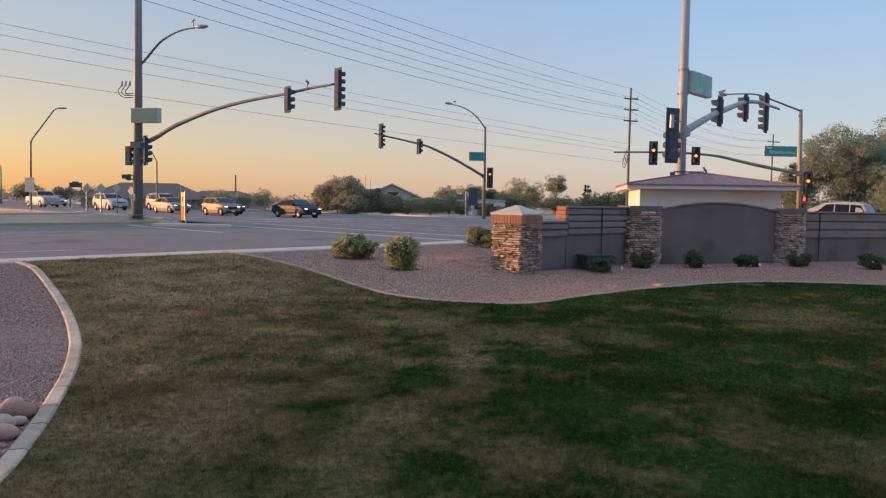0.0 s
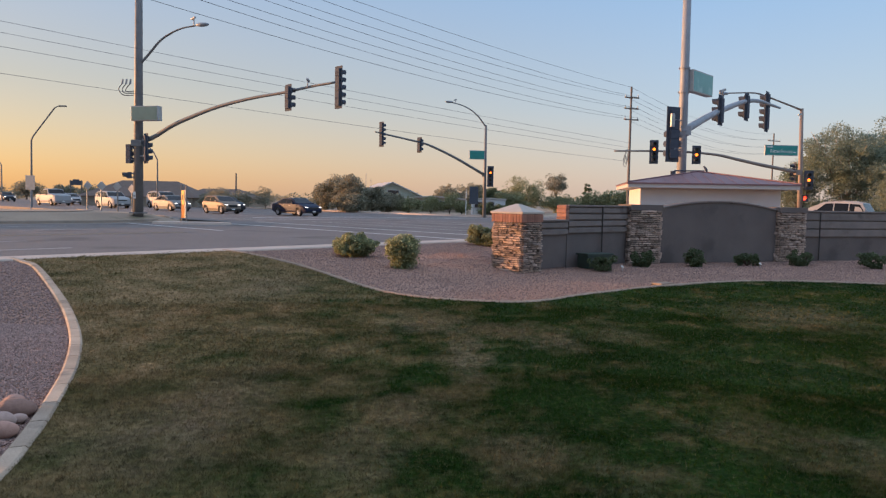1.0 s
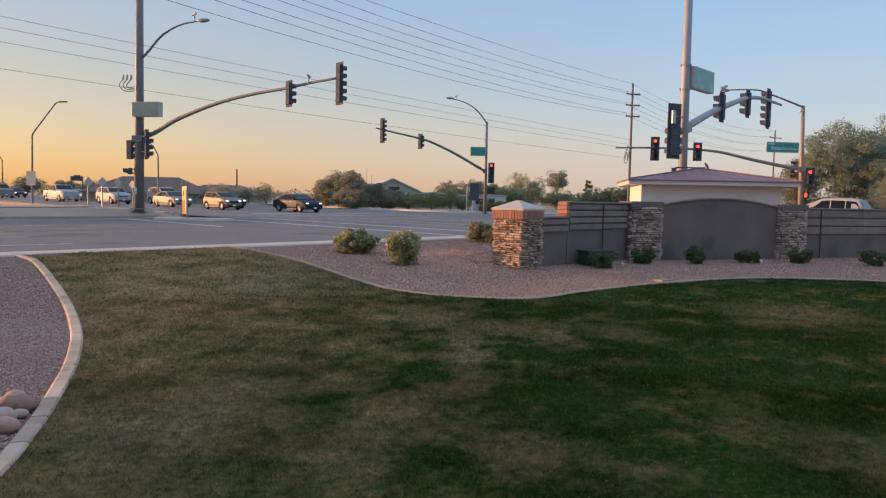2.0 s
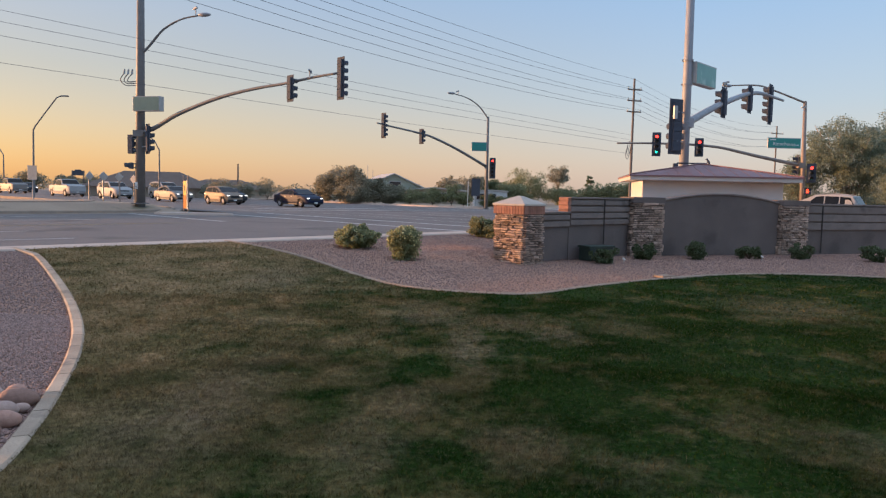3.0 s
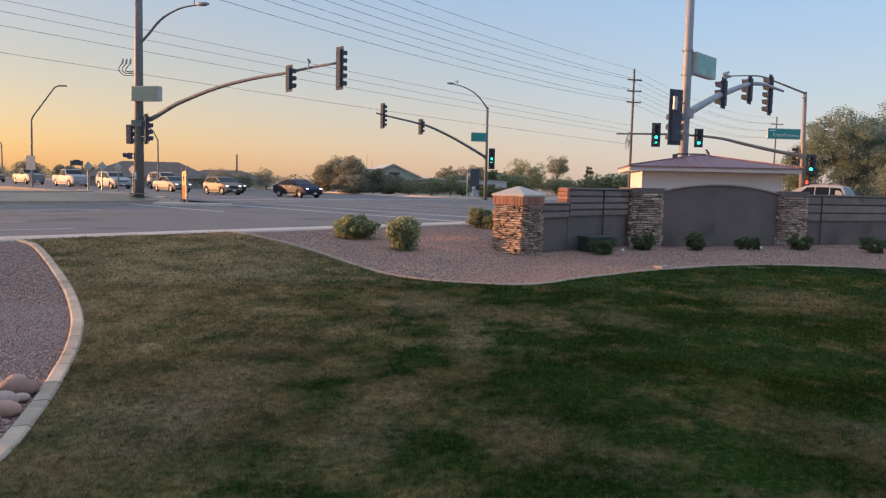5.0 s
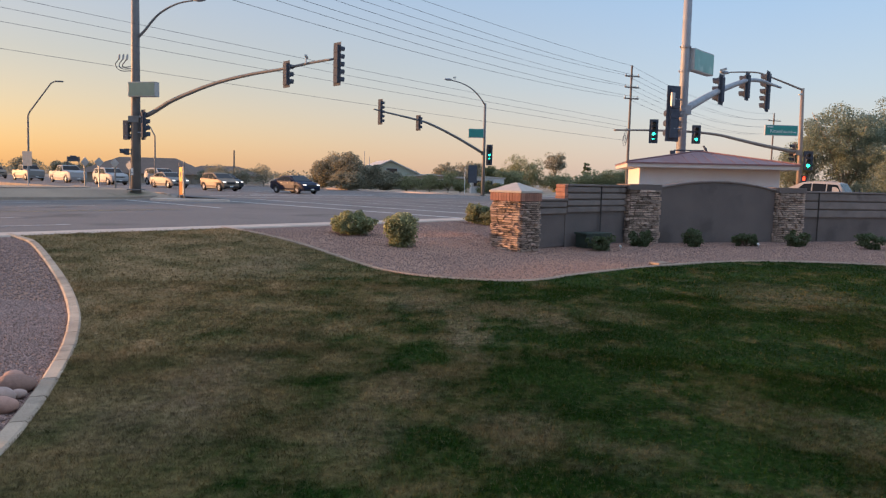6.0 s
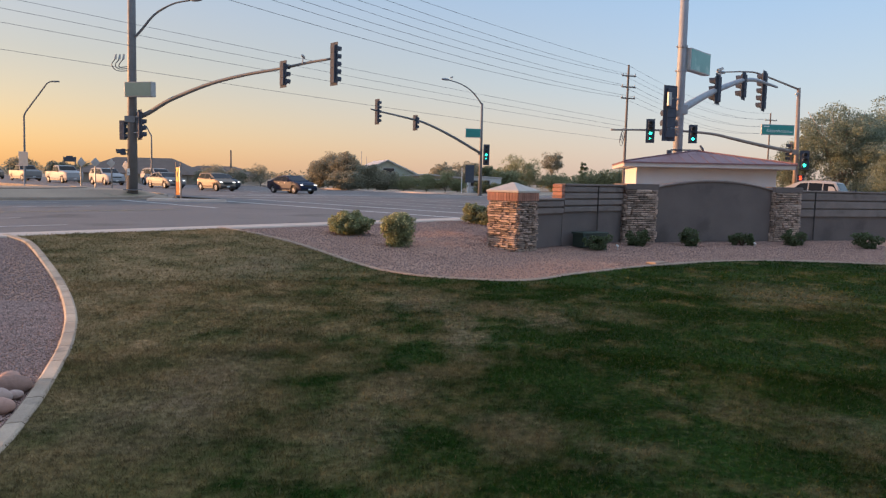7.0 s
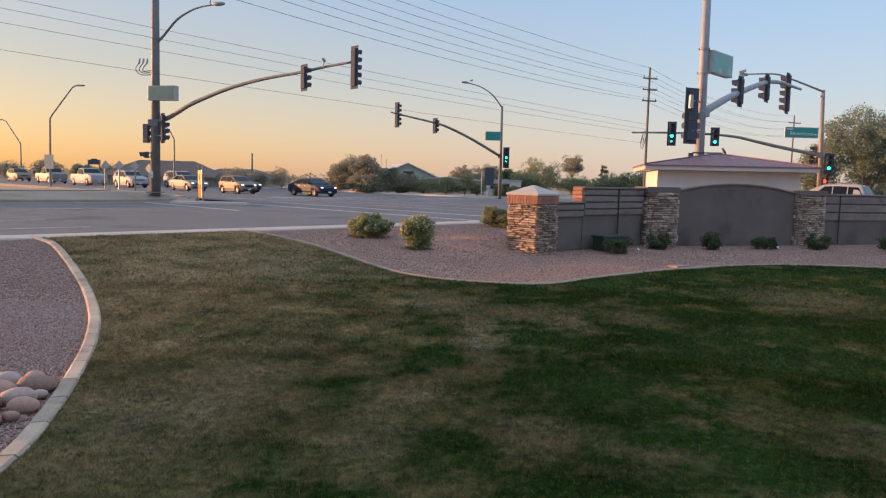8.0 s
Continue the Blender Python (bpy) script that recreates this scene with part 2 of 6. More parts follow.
def boxed(centre, size, rot=None, bevel=0.0):
    return box(bmesh.new(), centre, size, rot, bevel)


def tube(bm, pts, radii, seg=10):
    """A round bar through pts, with a radius at each."""
    pts = [Vector(p) for p in pts]
    rings = []
    for i, p in enumerate(pts):
        d = (pts[min(i + 1, len(pts) - 1)] - pts[max(i - 1, 0)]).normalized()
        a = d.cross(Vector((0, 0, 1)) if abs(d.z) < 0.95 else Vector((1, 0, 0))).normalized()
        b = a.cross(d)
        r = radii[i] if isinstance(radii, (list, tuple)) else radii
        rings.append([bm.verts.new(p + r * (math.cos(k * math.tau / seg) * a + math.sin(k * math.tau / seg) * b)) for k in range(seg)])
    for s, t in zip(rings, rings[1:]):
        for k in range(seg):
            bm.faces.new((s[k], s[(k + 1) % seg], t[(k + 1) % seg], t[k]))
    bm.faces.new(rings[0])
    bm.faces.new(rings[-1][::-1])
    return bm


def tubed(pts, radii, seg=10):
    bm = tube(bmesh.new(), pts, radii, seg)
    bmesh.ops.recalc_face_normals(bm, faces=bm.faces)
    return bm


def curve_points(pts, steps=6):
    """Points of a smooth curve through pts (Catmull-Rom)."""
    p = [Vector(a) for a in pts]
    p = [2 * p[0] - p[1]] + p + [2 * p[-1] - p[-2]]
    out = []
    for i in range(1, len(p) - 2):
        for k in range(steps):
            t = k / steps
            out.append(0.5 * (2 * p[i] + (p[i + 1] - p[i - 1]) * t + (2 * p[i - 1] - 5 * p[i] + 4 * p[i + 1] - p[i + 2]) * t * t +
                              (3 * p[i] - p[i - 1] - 3 * p[i + 1] + p[i + 2]) * t ** 3))
    return out + [p[-2]]


def interp(x, xs, ys):
    return float(np.interp(x, xs, ys))


def smooth01(x):
    x = min(max(x, 0.0), 1.0)
    return x * x * (3 - 2 * x)


# ---- plan: the main road runs along u, the cross street along n ----
O = Vector((-9.09, 15.21))
U = Vector((0.683, 0.730))
N = Vector((-0.730, 0.683))
ROAD_Z = 0.20
ROAD_TURN = math.degrees(math.atan2(U.y, U.x))


def at(u, n, z=0.0):
    p = O + U * u + N * n
    return Vector((p.x, p.y, z))


def un(x, y):
    d = Vector((x, y)) - O
    return d.dot(U), d.dot(N)


def lift(x, y):
    """Height of the landscaped ground on the camera's side: it rises gently to the kerb, with a low mound beside the pillar."""
    u, n = un(x, y)
    mound = 0.17 * math.exp(-((x - 0.9) / 1.1) ** 2 - ((y - 19.1) / 1.6) ** 2)
    return 0.30 * (1 - smooth01(max(0.0, -n) / 7.5)) + mound


def terrain(u, n):
    """Height of the raw ground."""
    if n < 0.3:
        p = at(u, n)
        return lift(p.x, p.y) - 0.08 if u < 33 else 0.10
    z = 0.10
    if n > 22 and u < 17:
        z += 0.55 * smooth01((n - 22) / 3.5) * smooth01((17.5 - u) / 3.0) * (1 - smooth01((n - 32) / 12))
    return z


def cells(us, ns, height, name, mat, keep=None):
    verts = [tuple(at(u, n, height(u, n))) for u in us for n in ns]
    k = len(ns)
    faces = [(i * k + j, (i + 1) * k + j, (i + 1) * k + j + 1, i * k + j + 1)
             for i in range(len(us) - 1) for j in range(k - 1)
             if keep is None or keep((us[i] + us[i + 1]) / 2, (ns[j] + ns[j + 1]) / 2)]
    return sheet(name, verts, faces, mat)


us = [-3000, -1200, -500, -250, -140, -90] + [x * 1.0 for x in range(-60, 61, 1)] + [75, 100, 150, 250, 500, 1200, 3000]
ns = [-3000, -1200, -500, -250, -120, -80] + [x * 1.0 for x in range(-50, 61, 1)] + [75, 100, 150, 250, 500, 1200, 3000]
tagged(cells(us, ns, terrain, "ground", M_DIRT), "dry tan desert dirt reaching to the horizon", "ground", kind="structure")


def corner(u):
    """Edge of the camera's block: straight along the main road, rounded into the cross street."""
    return 0.0 if u < 21 else -(12 - math.sqrt(max(0.0, 144 - (u - 21) ** 2)))


# road: main band and cross street in one sheet
def on_road(u, n):
    return (0.3 < n < (21.5 if u < 18 else 26.0)) or (18 < u < 47 and n > 20) or (33 < u < 47 and n < 1) or (21 < u <= 33 and corner(u) - 0.4 < n < 1)


cells([-600, -60, -20, 0, 18, 21, 22, 23, 24, 25, 26, 27, 28, 29, 30, 31, 32, 33, 47, 60, 600],
      [-600, -60, -13, -12, -11, -10, -9, -8, -7, -6, -5, -4, -3, -2, -1, 0.3, 8, 16, 21.5, 26, 40, 80, 600],
      lambda u, n: ROAD_Z, "road", M_ASPHALT, on_road)
tagged(bpy.data.objects["road"], "dark grey worn asphalt road and intersection", "road", kind="structure")


def marking(name, u0, n0, u1, n1, w=0.12, mat=M_LANE):
    a, b = at(u0, n0, ROAD_Z + 0.005), at(u1, n1, ROAD_Z + 0.005)
    s = (b - a).normalized().cross(Vector((0, 0, 1))) * w / 2
    return tagged(sheet(name, [tuple(a + s), tuple(b + s), tuple(b - s), tuple(a - s)], [(0, 1, 2, 3)], mat),
                  "worn white paint line on the asphalt" if mat is M_LANE else "worn yellow paint line on the asphalt", "road marking", kind="structure")


for n in (4.2, 7.8):
    for u in range(-60, 12, 12):
        marking("lane_dash", u, n, u + 3.0, n)
for n in (15.0, 18.4):
    for u in range(-60, 12, 12):
        marking("lane_dash", u + 5, n, u + 8.0, n)
marking("centre_line", -80, 11.0, 10, 11.0, 0.12, M_LANE_Y)
marking("centre_line", -80, 11.35, 10, 11.35, 0.12, M_LANE_Y)
marking("stop_line", 12.0, 11.8, 12.0, 21.0, 0.25)
for u in (16.6, 19.8):
    marking("crosswalk_line", u, 0.8, u, 21.4, 0.3)
for n in (24.4, 27.6):
    marking("crosswalk_line", 20.5, n, 46.0, n, 0.3)
marking("stop_line", 24.5, 29.2, 36, 29.2, 0.5)
for u in (27.0, 30.8, 34.5):
    marking("lane_line", u, 30, u, 75, 0.12)
for u in (38.0, 41.8):
    for n in range(32, 90, 12):
        marking("lane_dash", u, n, u, n + 3)
for u in (22.6, 25.2, 29.0, 31.5):
    marking("turn_line", u, 5.0, u + 1.2, 21.5, 0.11)
for n in (-1.5, 1.5):
    marking("crosswalk_line", 22, n, 46, n, 0.3)


# ---- kerbs ----
def kerb_run(name, path, mat, width, height, base, profile=0.03, gutter=0.0, label="", gap=0.0):
    """A low concrete strip swept along path, its top edges rounded; gutter: a flat pan on its left side."""
    bm = bmesh.new()
    sec = [(0, -0.15), (0, height - profile), (profile, height), (width - profile, height), (width, height - profile)]
    if gutter:
        sec += [(width + 0.02, 0.012), (width + gutter, 0.006), (width + gutter, -0.15)]
    else:
        sec += [(width, -0.15)]
    rings = []
    for i, p in enumerate(path):
        a, b = path[max(i - 1, 0)], path[min(i + 1, len(path) - 1)]
        d = Vector((b[0] - a[0], b[1] - a[1])).normalized()
        s = Vector((-d.y, d.x))
        z = base(p[0], p[1])
        rings.append([bm.verts.new((p[0] + s.x * o, p[1] + s.y * o, z + h)) for o, h in sec])
    for r, t in zip(rings, rings[1:]):
        for k in range(len(sec) - 1):
            bm.faces.new((r[k], t[k], t[k + 1], r[k + 1]))
    bm.faces.new(rings[0])
    bm.faces.new(rings[-1][::-1])
    bmesh.ops.recalc_face_normals(bm, faces=bm.faces)
    return tagged(part(name, bm, mat), label or "pale concrete street kerb with gutter pan", "kerb", kind="structure")


def arc(cu, cn, r, a0, a1, k=10):
    return [at(cu + r * math.cos(radians(a0 + (a1 - a0) * i / k)), cn + r * math.sin(radians(a0 + (a1 - a0) * i / k))) for i in range(k + 1)]


level = lambda x, y: ROAD_Z
near_path = [at(u, -0.25) for u in (-80, -40, -20, -10, 0, 6, 14)] + arc(21, -12.25, 12, 90, 0) + [at(33, n) for n in (-20, -60)]
kerb_run("kerb", near_path, M_CONCRETE, 0.85, 0.125, level, gutter=0.3)
kerb_run("kerb", [at(18, n) for n in (80, 50)] + arc(9, 30.5, 9, 0, -90) + [at(u, 21.5) for u in (0, -30, -80)], M_DUSTY_KERB, 0.15, 0.15, level, gutter=0.4)
kerb_run("kerb", [at(u, 26) for u in (120, 80, 62)] + arc(57, 36, 10, -90, -180) + [at(47, n) for n in (60, 120)], M_CONCRETE, 0.15, 0.15, level, gutter=0.4)
kerb_run("kerb", [at(47, n) for n in (-60, -12)] + arc(57, -10, 10, 180, 90) + [at(u, 0.0) for u in (80, 140)], M_CONCRETE, 0.15, 0.15, level, gutter=0.4)
# sidewalk slab beyond the far kerb, by the big pole
side = kerb_run("sidewalk", [at(u, 25.6) for u in (-60, -30, 0, 8)] + arc(8, 31.6, 6, -90, 0)[1:], M_DUSTY_KERB, 0.55, 0.02,
                lambda x, y: terrain(*un(x, y)) + 0.03, 0.01, label="pale concrete sidewalk beside the far kerb")

# lawn edges: y as a function of x
MOW_R = [(-5.62, 19.0), (-3.02, 16.35), (-0.83, 13.2), (0.64, 12.42), (1.61, 12.55), (2.70, 13.70), (4.81, 15.5), (6.5, 16.48), (8.44, 16.84), (10.6, 16.3), (14, 14.6), (20, 10)]
MOW_L = [(-8.95, 15.5), (-8.4, 14.95), (-7.68, 14.15), (-5.57, 11.0), (-4.38, 8.94), (-3.64, 7.39), (-3.14, 6.1), (-2.77, 4.99), (-2.55, 4.1), (-2.4, 2.5), (-2.35, 0.0), (-2.6, -4), (-3.4, -9)]
mow_r = curve_points([(*p, 0) for p in MOW_R], 8)
mow_l = curve_points([(*p, 0) for p in MOW_L], 8)
RX, RY = [p.x for p in mow_r], [p.y for p in mow_r]
lx, ly = zip(*sorted((p.x, p.y) for p in mow_l[: 8 * 10 + 1]))


def kerb_y(x):
    return O.y + (x - O.x) * U.y / U.x - 0.05


def lawn_span(x):
    low = interp(x, lx, ly) if x < -2.36 else -9.0
    high = min(interp(x, RX, RY), kerb_y(x)) if x > RX[0] else kerb_y(x)
    return low, high


def lawn_z(x, y):
    return lift(x, y) + 0.012 + 0.02 * noise.noise(Vector((x * 0.5, y * 0.5, 3.0)))


xs = np.arange(-8.8, 20.0, 0.2)
rows_y = 70
verts, faces = [], []
for x in xs:
    lo, hi = lawn_span(x)
    for j in range(rows_y + 1):
        y = lo + (hi - lo) * j / rows_y
        verts.append((x, y, lawn_z(x, y)))
for i in range(len(xs) - 1):
    for j in range(rows_y):
        a = i * (rows_y + 1) + j
        faces.append((a, a + rows_y + 1, a + rows_y + 2, a + 1))


# worn spots of the lawn: x, y, half width, half depth, strength
WORN = ((-1.83, 5.7, 0.32, 1.2, 0.8), (-2.1, 5.0, 0.34, 0.7, 0.5), (-3.12, 13.4, 0.45, 1.4, 0.6), (0.31, 8.4, 0.16, 1.2, 0.8),
        (-0.18, 10.3, 0.5, 0.7, 0.65), (0.9, 9.6, 0.55, 0.5, 0.65), (1.39, 8.9, 0.25, 0.45, 0.7), (-0.5, 5.0, 0.25, 0.36, 0.4),
        (-0.28, 6.0, 0.3, 0.42, 0.45), (0.6, 4.9, 0.3, 0.4, 0.45), (5.4, 11.4, 0.8, 1.0, 0.5), (2.8, 5.1, 0.5, 0.33, 0.4),
        (1.16, 4.5, 0.22, 0.28, 0.35), (2.3, 5.45, 0.28, 0.33, 0.35), (2.25, 9.5, 0.35, 0.55, 0.4))


def lawn_material(name, blades):
    """Bermuda lawn: green with straw-coloured and bare patches of irregular shape."""
    m = bpy.data.materials.new(name)
    m.use_nodes = True
    n, link = m.node_tree.nodes, m.node_tree.links.new
    b = n["Principled BSDF"]
    b.inputs["Roughness"].default_value = 0.85
    b.inputs["Specular IOR Level"].default_value = 0.04
    tc = n.new("ShaderNodeTexCoord")

    def tex(scale, detail, stretch=(1, 1, 1)):
        mp = n.new("ShaderNodeMapping")
        mp.inputs["Scale"].default_value = stretch
        link(tc.outputs["Object"], mp.inputs[0])
        t = n.new("ShaderNodeTexNoise")
        t.inputs["Scale"].default_value, t.inputs["Detail"].default_value = scale, detail
        t.inputs["Roughness"].default_value = 0.65
        link(mp.outputs[0], t.inputs["Vector"])
        return t.outputs[0]

    def ranged(s, a, z, lo=0.0, hi=1.0):
        r = n.new("ShaderNodeMapRange")
        r.inputs[1].default_value, r.inputs[2].default_value, r.inputs[3].default_value, r.inputs[4].default_value = a, z, lo, hi
        link(s, r.inputs[0])
        return r.outputs[0]

    def mixed(f, a, z):
        x = n.new("ShaderNodeMix")
        x.data_type = "RGBA"
        link(f, x.inputs[0])
        for s, v in ((x.inputs[6], a), (x.inputs[7], z)):
            if isinstance(v, tuple):
                s.default_value = (*v, 1)
            else:
                link(v, s)
        return x.outputs[2]

    green = mixed(ranged(tex(0.9, 5), 0.35, 0.65), (0.010, 0.028, 0.003), (0.023, 0.052, 0.008))
    straw = mixed(ranged(tex(5, 4), 0.3, 0.7), (0.40, 0.265, 0.135), (0.25, 0.165, 0.082))
    patch = tex(1.5, 9, (1.0, 0.8, 1))
    # drier next to the gravel island; gradient steepened to imitate lens glare on that side
    sep = n.new("ShaderNodeSeparateXYZ")
    link(tc.outputs["Object"], sep.inputs[0])
    dry = ranged(sep.outputs[0], -4.2, 1.2, 0.20, -0.16)
    add = n.new("ShaderNodeMath")
    link(patch, add.inputs[0])
    link(dry, add.inputs[1])
    colour = mixed(ranged(add.outputs[0], 0.36, 0.82, 0.0, 0.95), green, straw)
    # worn and bare spots, each at its place on the lawn, frayed by noise
    jit = n.new("ShaderNodeTexNoise")
    jit.inputs["Scale"].default_value, jit.inputs["Detail"].default_value = 2.6, 6
    link(tc.outputs["Object"], jit.inputs["Vector"])
    off = n.new("ShaderNodeVectorMath")
    off.operation = "MULTIPLY_ADD"
    off.inputs[1].default_value = (0.9, 1.7, 0.0)
    link(jit.outputs["Color"], off.inputs[0])
    link(tc.outputs["Object"], off.inputs[2])
    worn = None
    for x, y, w, d, k in WORN:
        mp = n.new("ShaderNodeMapping")
        mp.vector_type = "TEXTURE"
        mp.inputs["Location"].default_value = (x + 0.45, y + 0.85, 0)
        mp.inputs["Scale"].default_value = (w * 1.5, d * 1.5, 50)
        link(off.outputs[0], mp.inputs[0])
        dist = n.new("ShaderNodeVectorMath")
        dist.operation = "LENGTH"
        link(mp.outputs[0], dist.inputs[0])
        f = ranged(dist.outputs["Value"], 0.35, 1.15, k, 0.0)
        if worn is None:
            worn = f
        else:
            top = n.new("ShaderNodeMath")
            top.operation = "MAXIMUM"
            link(worn, top.inputs[0])
            link(f, top.inputs[1])
            worn = top.outputs[0]
    grain = n.new("ShaderNodeMath")
    grain.operation = "MULTIPLY"
    link(worn, grain.inputs[0])
    link(ranged(tex(11, 4), 0.35, 0.6, 0.25, 1.0), grain.inputs[1])
    colour = mixed(grain.outputs[0], colour, mixed(ranged(tex(3.5, 3), 0.35, 0.65), (0.23, 0.165, 0.105), (0.25, 0.195, 0.105)))
    colour = mixed(ranged(tex(24, 3), 0.52, 0.74, 0.0, 0.35), colour, (0.17, 0.14, 0.07))
    tuft = n.new("ShaderNodeHueSaturation")
    link(ranged(tex(16, 5), 0.3, 0.7, 0.5, 1.5), tuft.inputs["Value"])
    link(colour, tuft.inputs["Color"])
    colour = tuft.outputs[0]
    if blades:
        geo = n.new("ShaderNodeNewGeometry")
        hsv = n.new("ShaderNodeHueSaturation")
        link(ranged(geo.outputs["Random Per Island"], 0, 1, 0.78, 1.25), hsv.inputs["Value"])
        link(colour, hsv.inputs["Color"])
        # every so often a dead, straw-coloured blade
        colour = mixed(ranged(geo.outputs["Random Per Island"], 0.975, 0.98), hsv.outputs[0], (0.13, 0.11, 0.055))
    else:
        bp = n.new("ShaderNodeBump")
        bp.inputs["Strength"].default_value, bp.inputs["Distance"].default_value = 0.9, 0.03
        link(tex(70, 3), bp.inputs["Height"])
        link(bp.outputs[0], b.inputs["Normal"])
    link(colour, b.inputs["Base Color"])
    return m


M_LAWN = lawn_material("lawn_turf", False)
M_BLADE = lawn_material("grass_blades", True)
tagged(sheet("lawn", verts, faces, M_LAWN), "patchy green lawn with worn straw-coloured spots", "lawn", kind="structure")

# gravel bed on the camera's side of the kerb
gu = [-80, -50] + list(np.arange(-30, 33.01, 0.5))
gverts, gfaces = [], []
for u in gu:
    hi = corner(u)
    for j in range(81):
        n = hi + (-45 - hi) * (j / 80) ** 1.6
        p = at(u, n)
        gverts.append((p.x, p.y, lift(p.x, p.y) - 0.022))
for i in range(len(gu) - 1):
    for j in range(80):
        a = i * 81 + j
        gfaces.append((a, a + 1, a + 82, a + 81))
tagged(sheet("gravel_bed", gverts, gfaces, M_GRAVEL), "reddish brown decomposed granite gravel bed", "gravel", kind="structure")


# ---- mow kerbs round the lawn, cast in short segments ----
def mow_kerb(path, seg_len, width, label, mat, top=0.0):
    total = [0.0]
    for a, b in zip(path, path[1:]):
        total.append(total[-1] + (b - a).length)

    def point(s):
        return Vector((interp(s, total, [p.x for p in path]), interp(s, total, [p.y for p in path]), 0))

    parent = tagged(new("mow_kerb"), label, "kerb", kind="structure")
    s = 0.0
    while s < total[-1] - 0.1:
        e = min(s + seg_len * random.uniform(0.85, 1.15), total[-1])
        k = 6
        bm = bmesh.new()
        rings = []
        for i in range(k + 1):
            q = s + 0.009 + (e - s - 0.018) * i / k
            p, d = point(q), (point(min(q + 0.05, total[-1])) - point(q - 0.05)).normalized()
            side = Vector((-d.y, d.x, 0))
            z = lift(p.x, p.y) + top
            rings.append([bm.verts.new(p + side * o + Vector((0, 0, z + h))) for o, h in
                          ((-width / 2, -0.1), (-width / 2, 0.035), (-width / 2 + 0.02, 0.052), (width / 2 - 0.02, 0.055), (width / 2, 0.038), (width / 2, -0.1))])
        for r, t in zip(rings, rings[1:]):
            for j in range(5):
                bm.faces.new((r[j], t[j], t[j + 1], r[j + 1]))
        bm.faces.new(rings[0])
        bm.faces.new(rings[-1][::-1])
        bmesh.ops.recalc_face_normals(bm, faces=bm.faces)
        part("kerb_segment", bm, mat, parent)
        s = e


mow_kerb([p + Vector((-0.05, -0.03, 0)) for p in mow_l], 0.55, 0.135, "curved pale concrete mow kerb between lawn and gravel", M_MOW, -0.022)
mow_kerb([p for p in mow_r], 1.2, 0.085, "thin curved concrete edging between lawn and gravel bed", M_EDGING, -0.015)


# ---- monument wall ----
def stone_meshes(count=7):
    out = []
    for i in range(count):
        bm = bmesh.new()
        box(bm, (0, 0, 0), (1, 1, 1))
        for v in bm.verts:
            v.co += Vector((random.uniform(-0.06, 0.06), random.uniform(-0.12, 0.12) if v.co.y < 0 else 0, random.uniform(-0.12, 0.12)))
        me = bpy.data.meshes.new("stone")
        bm.to_mesh(me)
        bm.free()
        me.materials.append(M_STONE)
        out.append(me)
    return out


STONES = stone_meshes()


def stone_face(parent, origin, along, out, width, z0, z1, coarse=1.0):
    """Courses of ledgestone on one face; origin: lower corner, along: unit vector of the face, out: its outward normal."""
    z = z0
    turn = math.atan2(along.y, along.x)
    while z < z1 - 0.02:
        h = min(random.uniform(0.038, 0.080) * coarse, z1 - z)
        x = -random.uniform(0, 0.02)
        while x < width - 0.03:
            w = min(random.uniform(0.08, 0.30) * coarse, width + 0.02 - x)
            if width + 0.02 - x - w < 0.06:
                w = width + 0.02 - x
            d = random.uniform(0.04, 0.11)
            ob = new("stone", random.choice(STONES))
            ob.parent = parent
            c = origin + along * (x + w / 2) + out * (d / 2 - 0.015)
            ob.location = (c.x, c.y, z + h / 2)
            ob.rotation_euler = (0, 0, turn)
            ob.scale = (w - 0.016, d, h - 0.015)
            x += w
        z += h


